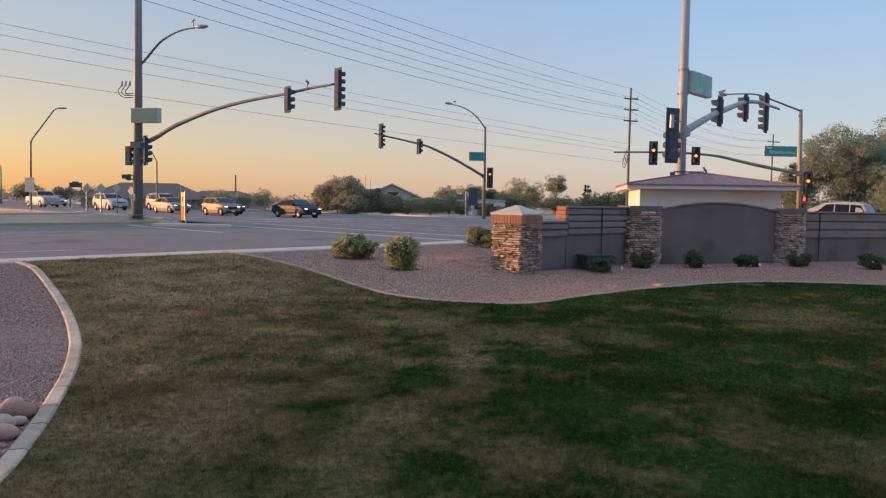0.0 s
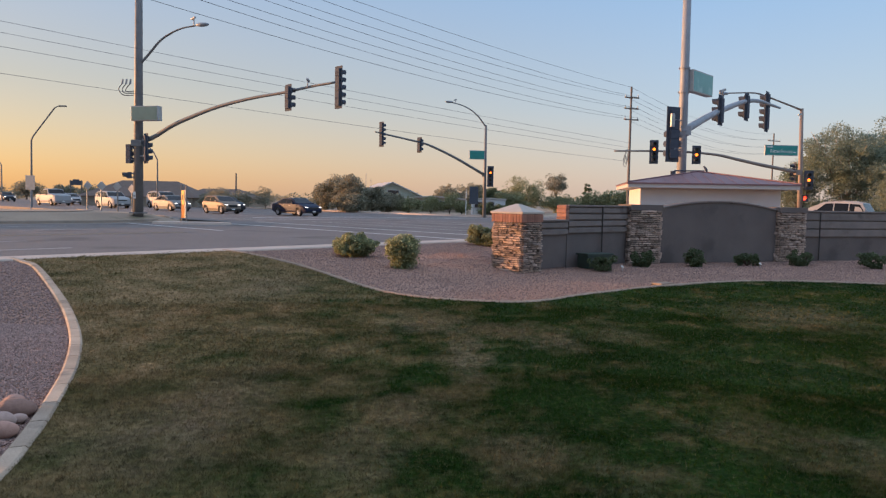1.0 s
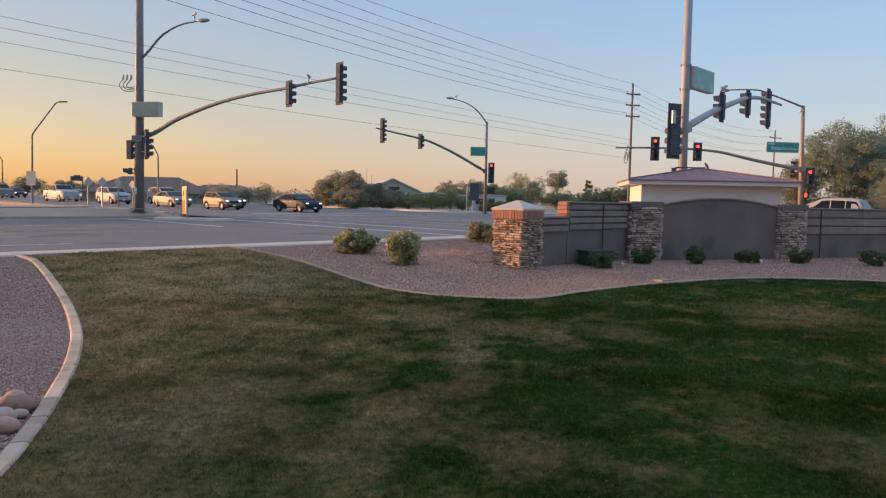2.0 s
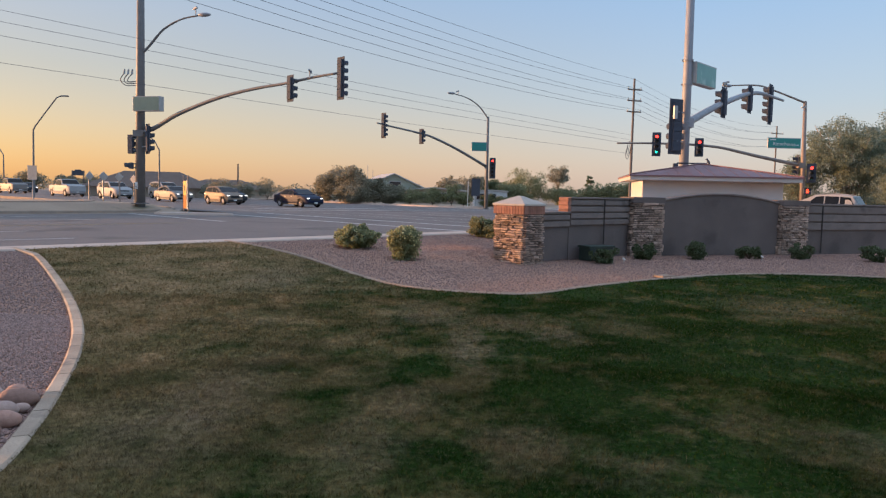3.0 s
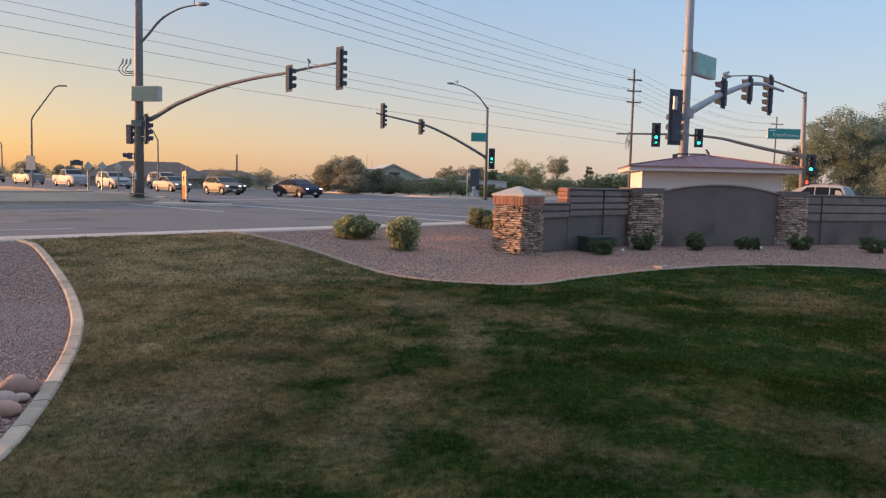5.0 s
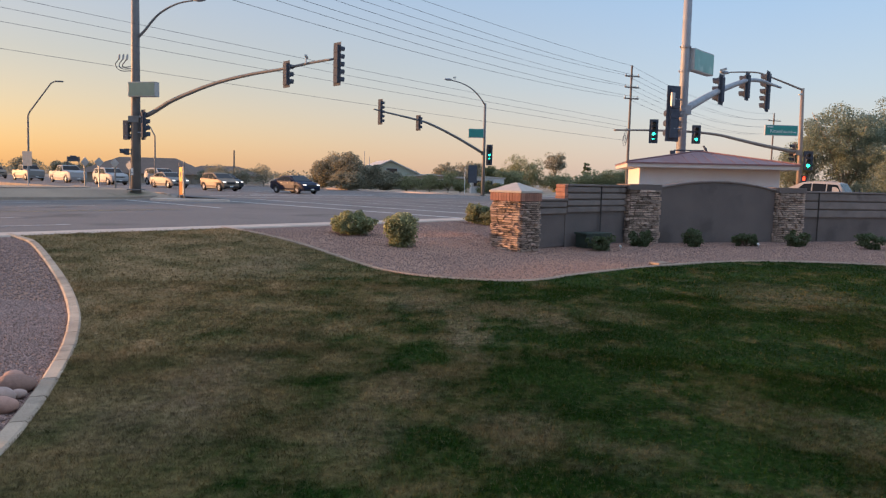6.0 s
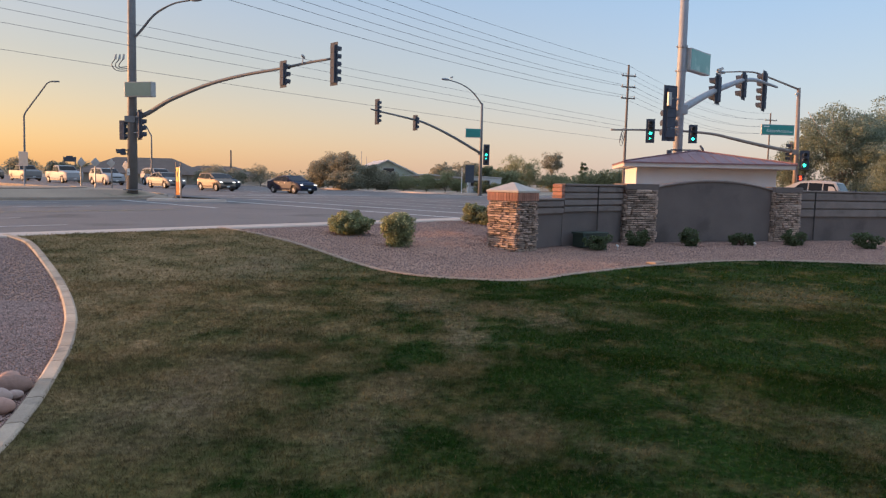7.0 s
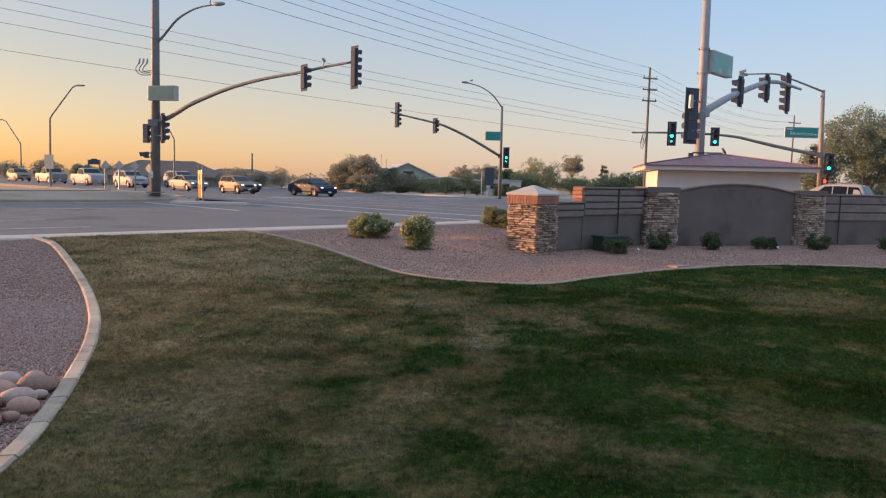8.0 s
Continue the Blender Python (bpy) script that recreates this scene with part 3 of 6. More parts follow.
def pillar(x, y, turn, side, height):
    """Square ledgestone pillar with a brick soldier course and a low pyramid cap; x, y: its centre."""
    p = thing("stone_pillar", pose(x, y, PILLAR_Z, 0, 0, turn), "ledgestone pillar with brick course and pale concrete cap", "pillar")
    a = side / 2 - 0.04
    brick_h = 0.2
    z1 = height - 0.06 - brick_h
    part("core", boxed((0, 0, (height - 0.06) / 2), (2 * a, 2 * a, height - 0.06)), M_MORTAR, p)
    for k in range(4):
        r = Matrix.Rotation(k * math.pi / 2, 3, "Z")
        along, out = r @ Vector((1, 0, 0)), r @ Vector((0, -1, 0))
        stone_face(p, r @ Vector((-a, -a, 0)), along, out, 2 * a, -0.06, z1, 0.82 if k in (0, 3) else 2.0)
        count = 11
        w = (side + 0.01) / count
        for i in range(count):
            bm = boxed((0, 0, 0), (w - 0.009, 0.09, brick_h - 0.012), None, 0.004)
            ob = part("brick", bm, M_BRICK, p)
            c = r @ Vector((-side / 2 - 0.005 + w * (i + 0.5), -a - 0.015, z1 + brick_h / 2))
            ob.location, ob.rotation_euler = c, (0, 0, k * math.pi / 2)
    bm = bmesh.new()
    s, z = side / 2 + 0.035, height - 0.06
    low = [bm.verts.new((sx * s, sy * s, z)) for sx, sy in ((-1, -1), (1, -1), (1, 1), (-1, 1))]
    up = [bm.verts.new((sx * s, sy * s, z + 0.05)) for sx, sy in ((-1, -1), (1, -1), (1, 1), (-1, 1))]
    top = [bm.verts.new((sx * 0.04, sy * 0.04, z + 0.24)) for sx, sy in ((-1, -1), (1, -1), (1, 1), (-1, 1))]
    for q, t in ((low, up), (up, top)):
        for i in range(4):
            bm.faces.new((q[i], q[(i + 1) % 4], t[(i + 1) % 4], t[i]))
    bm.faces.new(low[::-1])
    bm.faces.new(top)
    bmesh.ops.bevel(bm, geom=bm.edges[:], offset=0.008, segments=1, affect="EDGES")
    part("cap", bm, M_CAP, p, "pale cast concrete pyramid cap")
    return p


PILLAR_TURN, PILLAR_SIDE, PILLAR_Z = 50.0, 0.87, 0.009
pc = Vector((1.84, 17.35)) + Matrix.Rotation(radians(PILLAR_TURN), 2) @ Vector((PILLAR_SIDE / 2, PILLAR_SIDE / 2))
pillar(pc.x, pc.y, PILLAR_TURN, PILLAR_SIDE, 1.46)


def run_pose(a, b):
    d = Vector(b) - Vector(a)
    return pose(a[0], a[1], lift(*a) - 0.03, 0, 0, math.degrees(math.atan2(d.y, d.x))), d.length


def banded_wall(name, a, b, height, joints, courses=4, pitch=0.175, end_bricks=0):
    """Stuccoed wall with projecting courses under its top, from a to b."""
    m, length = run_pose(a, b)
    w = thing(name, m, "brown grey stucco garden wall with projecting banded courses", "wall")
    part("panel", boxed((length / 2, 0, height / 2), (length, 0.20, height), None, 0.006), M_STUCCO_DARK, w)
    for k in range(courses):
        part("course", boxed((length / 2, 0, height - pitch * (k + 0.5) - 0.01), (length - 0.01, 0.31, pitch - 0.04), None, 0.014), M_BLOCK, w)
    part("coping", boxed((length / 2, 0, height + 0.02), (length + 0.02, 0.35, 0.05), None, 0.012), M_BLOCK, w)
    # brick-red end blocks; the red also stands in for low sun on this end
    for k in range(end_bricks):
        part("end_brick", boxed((-0.065, 0, height + 0.035 - 0.102 * (k + 0.5)), (0.12 + 0.02 * (k % 2), 0.30, 0.092), None, 0.008), M_BRICK, w, "sunlit red brick")
    for j in joints:
        part("control_joint", boxed((j, -0.172, height / 2 + 0.02), (0.035, 0.02, height - 0.05)), M_MORTAR, w)
    return w


banded_wall("low_garden_wall", (2.22, 18.40), (3.12, 19.34), 1.19, (), 2)
banded_wall("garden_wall", (3.14, 19.36), (5.22, 21.42), 1.60, (1.52,), 4, 0.175, 4)
banded_wall("garden_wall", (11.30, 23.72), (20.5, 27.3), 1.58, (0.75, 4.2, 7.6), 3, 0.265)


def monument(a, b):
    """Sign wall: an arched stucco panel between two ledgestone columns."""
    m, length = run_pose(a, b)
    s = thing("monument_sign", m, "blank arched stucco entry sign wall between stone columns", "sign wall")
    cw, ch = 1.08, 1.66
    for x0 in (0.0, length - cw):
        part("column", boxed((x0 + cw / 2, 0, ch / 2), (cw - 0.08, 0.52, ch)), M_MORTAR, s)
        stone_face(s, Vector((x0 + 0.04, -0.26, 0)), Vector((1, 0, 0)), Vector((0, -1, 0)), cw - 0.08, 0.0, ch - 0.12)
        stone_face(s, Vector((x0 + 0.04, 0.26, 0)), Vector((0, -1, 0)), Vector((-1, 0, 0)), 0.52, 0.0, ch - 0.12, 1.5)
        stone_face(s, Vector((x0 + cw - 0.04, -0.26, 0)), Vector((0, 1, 0)), Vector((1, 0, 0)), 0.52, 0.0, ch - 0.12, 2.0)
        part("column_cap", boxed((x0 + cw / 2, 0, ch - 0.055), (cw + 0.02, 0.66, 0.17), None, 0.012), M_STUCCO_DARK, s)
    # arched panel
    bm = bmesh.new()
    x0, x1, k = cw + 0.01, length - cw - 0.01, 24
    prof = [(x0, 0.0)] + [(x0 + (x1 - x0) * i / k, 1.60 + 0.31 * math.sin(math.pi * (0.06 + 0.88 * i / k)) ** 0.8 - 0.07) for i in range(k + 1)] + [(x1, 0.0)]
    f = bm.faces.new([bm.verts.new((x, -0.15, z)) for x, z in prof])
    ext = bmesh.ops.extrude_face_region(bm, geom=[f])
    bmesh.ops.translate(bm, vec=(0, 0.36, 0), verts=[v for v in ext["geom"] if isinstance(v, bmesh.types.BMVert)])
    bmesh.ops.recalc_face_normals(bm, faces=bm.faces)
    part("panel", bm, M_STUCCO_DARK, s)
    # raised moulding that follows the arch
    pts = [(x, -0.16, z - 0.02) for x, z in prof[1:-1]]
    part("arch_moulding", tubed(pts, 0.035, 6), M_BLOCK, s)
    return s


monument((5.20, 21.40), (11.32, 23.72))

# low electrical cabinet in front of the garden wall
cab = thing("utility_cabinet", pose(3.98, 19.45, lift(3.98, 19.45), 0, 0, 30), "low dark green utility cabinet on the gravel", "utility box")
part("body", boxed((0, 0, 0.17), (0.82, 0.42, 0.34), None, 0.02), M_BOX, cab)
part("lid", boxed((0, 0, 0.362), (0.88, 0.48, 0.05), None, 0.015), M_BOX, cab)


# ---- small pump building behind the wall ----
def pump_house():
    b = thing("pump_house", pose(6.95, 26.42, 0.0, 0, 0, -9.0), "pale stucco pump house with red hipped metal roof", "building")
    w, d, h = 4.70, 4.5, 2.31
    for x, sx, sy, y in ((w / 2, w, 0.2, 0.1), (w / 2, w, 0.2, d - 0.1)):
        part("wall", boxed((x, y, h / 2), (sx, sy, h), None, 0.01), M_STUCCO_WHITE, b)
    for x in (0.1, w - 0.1):
        part("wall", boxed((x, d / 2, h / 2), (0.2, d - 0.41, h)), M_STUCCO_WHITE, b)
    o = 0.46
    for x, y, sx, sy in ((w / 2, -o, w + 2 * o, 0.05), (w / 2, d + o, w + 2 * o, 0.05), (-o, d / 2, 0.05, d + 2 * o - 0.06), (w + o, d / 2, 0.05, d + 2 * o - 0.06)):
        part("fascia", boxed((x, y, h + 0.05), (sx, sy, 0.17), None, 0.006), M_FASCIA, b)
    part("soffit", boxed((w / 2, d / 2, h + 0.0), (w + 2 * o - 0.08, d + 2 * o - 0.08, 0.03)), M_FASCIA, b)
    # hipped metal roof on four slopes
    z0, rise = h + 0.14, 0.50
    x0, x1, y0, y1 = -o - 0.05, w + o + 0.05, -o - 0.05, d + o + 0.05
    run = (y1 - y0) / 2
    bm = bmesh.new()
    low = [bm.verts.new(p) for p in ((x0, y0, z0), (x1, y0, z0), (x1, y1, z0), (x0, y1, z0))]
    base = [bm.verts.new((v.co.x, v.co.y, z0 - 0.05)) for v in low]
    r0, r1 = bm.verts.new((x0 + run, y0 + run, z0 + rise)), bm.verts.new((x1 - run, y0 + run, z0 + rise))
    for f in ((low[0], low[1], r1, r0), (low[1], low[2], r1), (low[2], low[3], r0, r1), (low[3], low[0], r0)):
        bm.faces.new(f)
    for i in range(4):
        bm.faces.new((base[i], base[(i + 1) % 4], low[(i + 1) % 4], low[i]))
    bm.faces.new(base[::-1])
    roof = part("roof", bm, M_ROOF, b)
    # standing seams running up the front and left slopes
    nx = 15
    for i in range(nx):
        x = x0 + (x1 - x0) * (i + 0.5) / nx
        reach = min(1.0, min(x - x0, x1 - x) / run)
        if reach > 0.05:
            part("seam", tubed([(x, y0 - 0.02, z0 + 0.005), (x, y0 + run * reach, z0 + rise * reach + 0.005)], 0.008, 6), M_ROOF, roof)
    ny = 13
    for i in range(ny):
        y = y0 + (y1 - y0) * (i + 0.5) / ny
        reach = min(1.0, min(y - y0, y1 - y) / run)
        if reach > 0.05:
            part("seam", tubed([(x0 - 0.02, y, z0 + 0.005), (x0 + run * reach, y, z0 + rise * reach + 0.005)], 0.008, 6), M_ROOF, roof)
    for p, q in (((x0, y0, z0), (x0 + run, y0 + run, z0 + rise)), ((x1, y0, z0), (x1 - run, y0 + run, z0 + rise)), ((x0 + run, y0 + run, z0 + rise), (x1 - run, y0 + run, z0 + rise))):
        part("hip_cap", tubed([Vector(p) + Vector((0, 0, 0.02)), Vector(q) + Vector((0, 0, 0.02))], 0.022, 8), M_ROOF, roof)
    return b


pump_house()


# ---- traffic signals ----
LENSES = {"arrow": M_LAMP_OFF, "red": M_GLOW_RED, "amber": M_GLOW_AMBER, "green": M_GLOW_GREEN}
FLIPS = []


def signal_head(x, y, z, facing, sections, plate=True, lit=(), scale=1.0, hung="mast arm", group="traffic signal heads", mount=None, bare=()):
    """A signal head centred at (x, y, z), facing: degrees from +X. lit: (section, colour, [times on and off]); each such lens is a
    two-sided disc on a pivot, bright in front and dark behind."""
    s = 0.355 * scale
    tall = s * sections
    h = thing("traffic_signal", pose(x, y, z, 0, 0, facing + 90), "black %d-section traffic signal head on a %s" % (sections, hung), "traffic light", group)
    if plate:
        part("backplate", boxed((0, 0.02, 0), (0.60 * scale, 0.02, tall + 0.24 * scale), None, 0.006), M_SIGNAL, h)
    if mount:
        q = pose(x, y, z, 0, 0, facing + 90).inverted() @ Vector(mount)
        for dz in (-0.3 * tall, 0.3 * tall):
            part("bracket", tubed([(0, 0.12, dz), (q.x, q.y, q.z + dz)], 0.035, 6), M_STEEL, h)
    glow = {k: (c, times) for k, c, times in lit}
    for i in range(sections):
        zc = tall / 2 - s * (i + 0.5)
        part("section", boxed((0, 0.03, zc), (s * 0.97, 0.2 * scale, s * 0.985), None, 0.02), M_SIGNAL, h)
        bm = bmesh.new()
        k, r = 14, s * 0.42
        rings = []
        for yy, rr in ((-0.075, r), (-0.34 * scale, r * 1.03), (-0.34 * scale, r * 0.96), (-0.075, r * 0.93)):
            rings.append([bm.verts.new((rr * math.cos(radians(-35 + 250 * j / k)), yy + (0.07 * scale * (1 - math.sin(radians(-35 + 250 * j / k))) / 2 if yy < -0.1 else 0),
                                        zc + rr * math.sin(radians(-35 + 250 * j / k)))) for j in range(k + 1)])
        for a, b in zip(rings, rings[1:] + rings[:1]):
            for j in range(k):
                bm.faces.new((a[j], a[j + 1], b[j + 1], b[j]))
        bmesh.ops.recalc_face_normals(bm, faces=bm.faces)
        if i in bare:
            bm.free()
        else:
            part("visor", bm, M_SIGNAL, h)
        bm = bmesh.new()
        r = s * 0.29
        rims = []
        for y0, sign in ((-0.012, -1), (0.012, 1)):
            c = bm.verts.new((0, y0 + sign * 0.02, 0))
            ring = [bm.verts.new((r * math.cos(j * math.tau / 18), y0, r * math.sin(j * math.tau / 18))) for j in range(18)]
            for j in range(18):
                f = bm.faces.new((c, ring[j], ring[(j + 1) % 18]) if sign < 0 else (c, ring[(j + 1) % 18], ring[j]))
                f.material_index = 0 if sign < 0 else 1
            rims.append(ring)
        for j in range(18):
            bm.faces.new((rims[0][j], rims[0][(j + 1) % 18], rims[1][(j + 1) % 18], rims[1][j])).material_index = 1
        lens = part("lens", bm, LENSES[glow[i][0]] if i in glow else M_LAMP_OFF, h)
        lens.data.materials.append(M_LAMP_OFF)
        lens.location = (0, -0.105, zc)
        if i in glow and glow[i][0] == "arrow":
            bm = boxed((0.012, -0.034, 0), (0.11, 0.008, 0.026))
            for t in (1, -1):
                box(bm, (-0.035, -0.034, t * 0.026), (0.085, 0.009, 0.027), Matrix.Rotation(radians(-t * 45), 3, "Y"))
            part("arrow", bm, M_GLOW_GREEN, lens, "glowing green left arrow")
        bm = bmesh.new()
        rings = [[bm.verts.new((q * math.cos(j * math.tau / 18), yy, zc + q * math.sin(j * math.tau / 18))) for j in range(18)] for q, yy in ((s * 0.40, -0.068), (s * 0.40, -0.13), (s * 0.291, -0.13), (s * 0.291, -0.068))]
        for a, b in zip(rings, rings[1:]):
            for j in range(18):
                bm.faces.new((a[j], b[j], b[(j + 1) % 18], a[(j + 1) % 18]))
        bmesh.ops.recalc_face_normals(bm, faces=bm.faces)
        part("bezel", bm, M_SIGNAL, h)
        if i in glow:
            FLIPS.append((lens, zc, glow[i][1]))
    return h


def mast_pole(base, top, arm, lum, thick, label, steel=M_STEEL_SHADED, lamp_head=True, top_thick=None, reach=0.13):
    """Signal pole with a curved mast arm and a curved luminaire arm."""
    x, y, z = base
    p = thing("signal_pole", pose(x, y, z), label, "signal pole", "signal poles at the intersection")
    rel = lambda q: Vector(q) - Vector(base)
    t = top_thick or thick * 0.62
    part("pole", tubed([(0, 0, -0.3), rel((x + (top[0] - x) * 0.5, y, (z + top[2]) / 2)), rel(top)], [thick / 2, (thick + t) / 4, t / 2], 14), steel, p, smooth=True)
    part("base_plate", boxed((0, 0, 0.03), (thick + 0.18, thick + 0.18, 0.06), None, 0.01), steel, p)
    if arm:
        c = curve_points([rel(a) for a in arm], 5)
        k = len(c) - 1
        part("mast_arm", tubed(c, [reach - (reach - 0.055) * i / k for i in range(k + 1)], 10), steel, p, smooth=True)
        part("arm_flange", boxed(tuple(c[0]), (thick + 0.03, thick + 0.03, 0.36), None, 0.02), steel, p)
    if lum:
        c = curve_points([rel(a) for a in lum], 5)
        k = len(c) - 1
        part("luminaire_arm", tubed(c, [0.075 - 0.035 * i / k for i in range(k + 1)], 8), steel, p, smooth=True)
        if lamp_head:
            d = (c[-1] - c[-3]).normalized()
            q = Matrix.Rotation(math.atan2(d.y, d.x), 3, "Z")
            bm = bmesh.new()
            bmesh.ops.create_uvsphere(bm, u_segments=12, v_segments=8, radius=0.5)
            bmesh.ops.scale(bm, vec=(0.85, 0.34, 0.22), verts=bm.verts)
            bmesh.ops.rotate(bm, matrix=q, verts=bm.verts)
            bmesh.ops.translate(bm, vec=c[-1] + d * 0.28, verts=bm.verts)
            part("luminaire", bm, M_STEEL, p, "cobra-head street light", smooth=True)
    return p


def bracket_camera(x, y, z, turn):
    """A small detection camera on a stub."""
    c = thing("detection_camera", pose(x, y, z, 0, 0, turn), "small grey traffic detection camera on a stub bracket", "camera")
    part("stub", tubed([(0, 0, -0.28), (0, 0, 0.02)], 0.03, 8), M_STEEL, c)
    part("housing", boxed((0.04, 0, 0.07), (0.30, 0.11, 0.10), Matrix.Rotation(radians(18), 3, "Y"), 0.02), M_SIGN_FRAME, c)
    return c


def box_sign(name, a, b, height, depth, face, label, text="", frame_mat=M_SIGN_FRAME):
    """An illuminated street-name box between a and b (its lower edge's ends), face towards its right-hand side."""
    a, b = Vector(a), Vector(b)
    d = b - a
    s = thing(name, pose(a.x, a.y, a.z, 0, 0, math.degrees(math.atan2(d.y, d.x))), label, "street sign")
    w = Vector((d.x, d.y)).length
    part("case", boxed((w / 2, 0, height / 2), (w, depth, height), None, 0.015), frame_mat, s)
    part("face", boxed((w / 2, -depth / 2 - 0.004, height / 2), (w - 0.09, 0.012, height - 0.09), None, 0.004), face, s)
    part("back_face", boxed((w / 2, depth / 2 + 0.004, height / 2), (w - 0.09, 0.012, height - 0.09), None, 0.004), face, s)
    if text:
        cu = bpy.data.curves.new("lettering", "FONT")
        cu.body, cu.align_x, cu.align_y, cu.size, cu.extrude = text, "CENTER", "CENTER", height * 0.46, 0.002
        cu.materials.append(M_SIGN_WHITE)
        tx = new("lettering", cu)
        tx.parent = s
        tx.matrix_basis = pose(w / 2 - 0.02, -depth / 2 - 0.014, height * 0.40, 90)
        for x, ww in ((0.34, 0.42), (w - 0.24, 0.2)):
            part("small_lettering", boxed((x, -depth / 2 - 0.013, height * (0.80 if x < 1 else 0.33)), (ww, 0.004, 0.07)), M_SIGN_WHITE, s)
    return s


def between(p, q, k):
    return Vector(p).lerp(Vector(q), k)


# far-left corner: the large pole
L_BASE = (-17.22, 42.0, 0.62)
L_ARM = [(-17.20, 42.00, 4.55), (-16.18, 41.62, 4.88), (-14.94, 41.04, 5.47), (-13.83, 40.52, 5.86), (-12.46, 39.85, 6.26), (-11.17, 39.21, 6.54), (-9.65, 38.42, 6.76), (-8.18, 37.64, 6.90), (-6.55, 36.73, 7.11), (-5.29, 36.00, 7.22)]
mast_pole(L_BASE, (-17.05, 42.0, 17.5), L_ARM, [(-17.06, 42.0, 8.95), (-16.55, 41.83, 9.39), (-15.79, 41.57, 10.12), (-15.08, 41.33, 10.51), (-14.34, 41.07, 10.74), (-13.41, 40.74, 10.83)],
          0.56, "tall grey steel signal pole with long curved mast arm", M_STEEL_SHADED, top_thick=0.32)
signal_head(-7.78, 37.25, 6.61, 42, 3)
signal_head(-5.11, 35.95, 6.97, 42, 5)
signal_head(-16.62, 41.7, 4.25, 42, 4, hung="steel pole", mount=(-17.2, 42.0, 4.25))
signal_head(-17.68, 42.0, 3.95, 70, 3, plate=False, hung="steel pole", mount=(-17.2, 42.0, 3.95))
signal_head(-17.70, 41.9, 2.75, 215, 1, plate=False, hung="steel pole", mount=(-17.2, 42.0, 2.75))
bracket_camera(-13.65, 40.8, 11.15, 150)
bracket_camera(-6.75, 36.75, 7.35, 80)
box_sign("street_sign", (-17.30, 41.62, 5.74), (-15.66, 41.18, 5.74), 0.80, 0.40, M_SIGN_PALE, "pale box street sign on the large signal pole")
# push-button plate on the pole
pb = thing("crossing_button", pose(-17.30, 41.69, 1.65), "small white crossing push-button plate on the pole", "push button")
part("plate", boxed((0, 0, 0), (0.14, 0.03, 0.38), None, 0.005), M_SIGN_WHITE, pb)
part("button", boxed((0, -0.03, -0.05), (0.07, 0.05, 0.07), None, 0.01), M_STEEL, pb)

# far-right corner
M_BASE = (3.81, 70.0, 0.20)
mast_pole(M_BASE, (3.79, 70.0, 8.75), [(3.72, 70.0, 4.15), (0.95, 67.32, 5.52), (-1.21, 65.05, 6.37), (-2.44, 63.68, 6.63), (-4.69, 61.0, 6.92), (-5.6, 59.9, 7.05)],
          [(3.77, 70.0, 8.61), (3.1, 69.66, 9.44), (2.39, 69.29, 10.01), (1.49, 68.8, 10.39), (0.55, 68.29, 10.56)], 0.34, "grey steel signal pole with mast arm at the far corner")
signal_head(-5.11, 60.5, 6.90, 42, 5)
signal_head(-2.16, 64.0, 6.36, 42, 3)
RED_ON = [(1.2, 3.2)]
GREEN_ON = [(3.2, 9.0)]
AMBER_ON = [(-1.0, 1.2)]
ARROW_ON = [(2.2, 9.0)]
signal_head(4.28, 69.4, 3.98, -93, 5, scale=0.95, lit=((0, "red", RED_ON), (1, "amber", AMBER_ON), (2, "green", GREEN_ON), (3, "arrow", GREEN_ON)), hung="steel pole", mount=(3.8, 70.0, 3.98))
box_sign("street_sign", (2.30, 69.7, 5.55), (3.72, 69.75, 5.55), 0.82, 0.25, M_SIGN_GREEN, "green box street sign on the far signal pole")
bracket_camera(0.9, 68.4, 10.75, 180)

# near-right corner, behind the pump house
R_BASE = (9.20, 29.0, 0.15)
mast_pole(R_BASE, (9.13, 29.0, 12.5), [(9.25, 29.05, 4.56), (9.77, 29.77, 4.82), (11.27, 31.84, 5.53), (12.88, 33.91, 6.18), (14.19, 35.51, 6.64), (15.32, 36.81, 6.83), (16.5, 38.11, 6.83), (17.33, 39.0, 6.81)],
          None, 0.38, "grey steel signal pole with arched mast arm behind the pump house", M_STEEL, top_thick=0.28, reach=0.17)
signal_head(11.86, 32.5, 5.81, 142, 3)
signal_head(14.17, 35.5, 6.37, 142, 3)
signal_head(16.21, 38.0, 6.47, 142, 5)
big_head = signal_head(8.70, 28.72, 4.38, 113, 5, scale=1.04, bare=(0, 1), hung="steel pole", mount=(9.16, 29.0, 4.38))
part("junction_box", boxed((0.16, 0.17, 0.52), (0.15, 0.09, 0.50), None, 0.012), M_SIGN_FRAME, big_head, "pale metal junction box")
box_sign("street_sign", (9.36, 28.95, 6.05), (10.62, 30.38, 6.05), 0.84, 0.28, M_SIGN_TEAL, "green box street sign on the near signal pole")
for z in (4.55, 6.02, 6.93):
    clamp = thing("pole_clamp", pose(9.16, 29.0, z), "steel clamp band round the signal pole", "clamp", "clamp bands on the pole")
    part("band", tubed([(0, 0, -0.035), (0, 0, 0.035)], 0.205, 14), M_STEEL, clamp)
    part("bolt", boxed((-0.215, -0.03, 0), (0.05, 0.05, 0.05), None, 0.008), M_STEEL, clamp)
bracket_camera(11.9, 32.3, 6.56, 200)

# corner across the cross street
RR_BASE = (24.85, 52.0, 0.2)
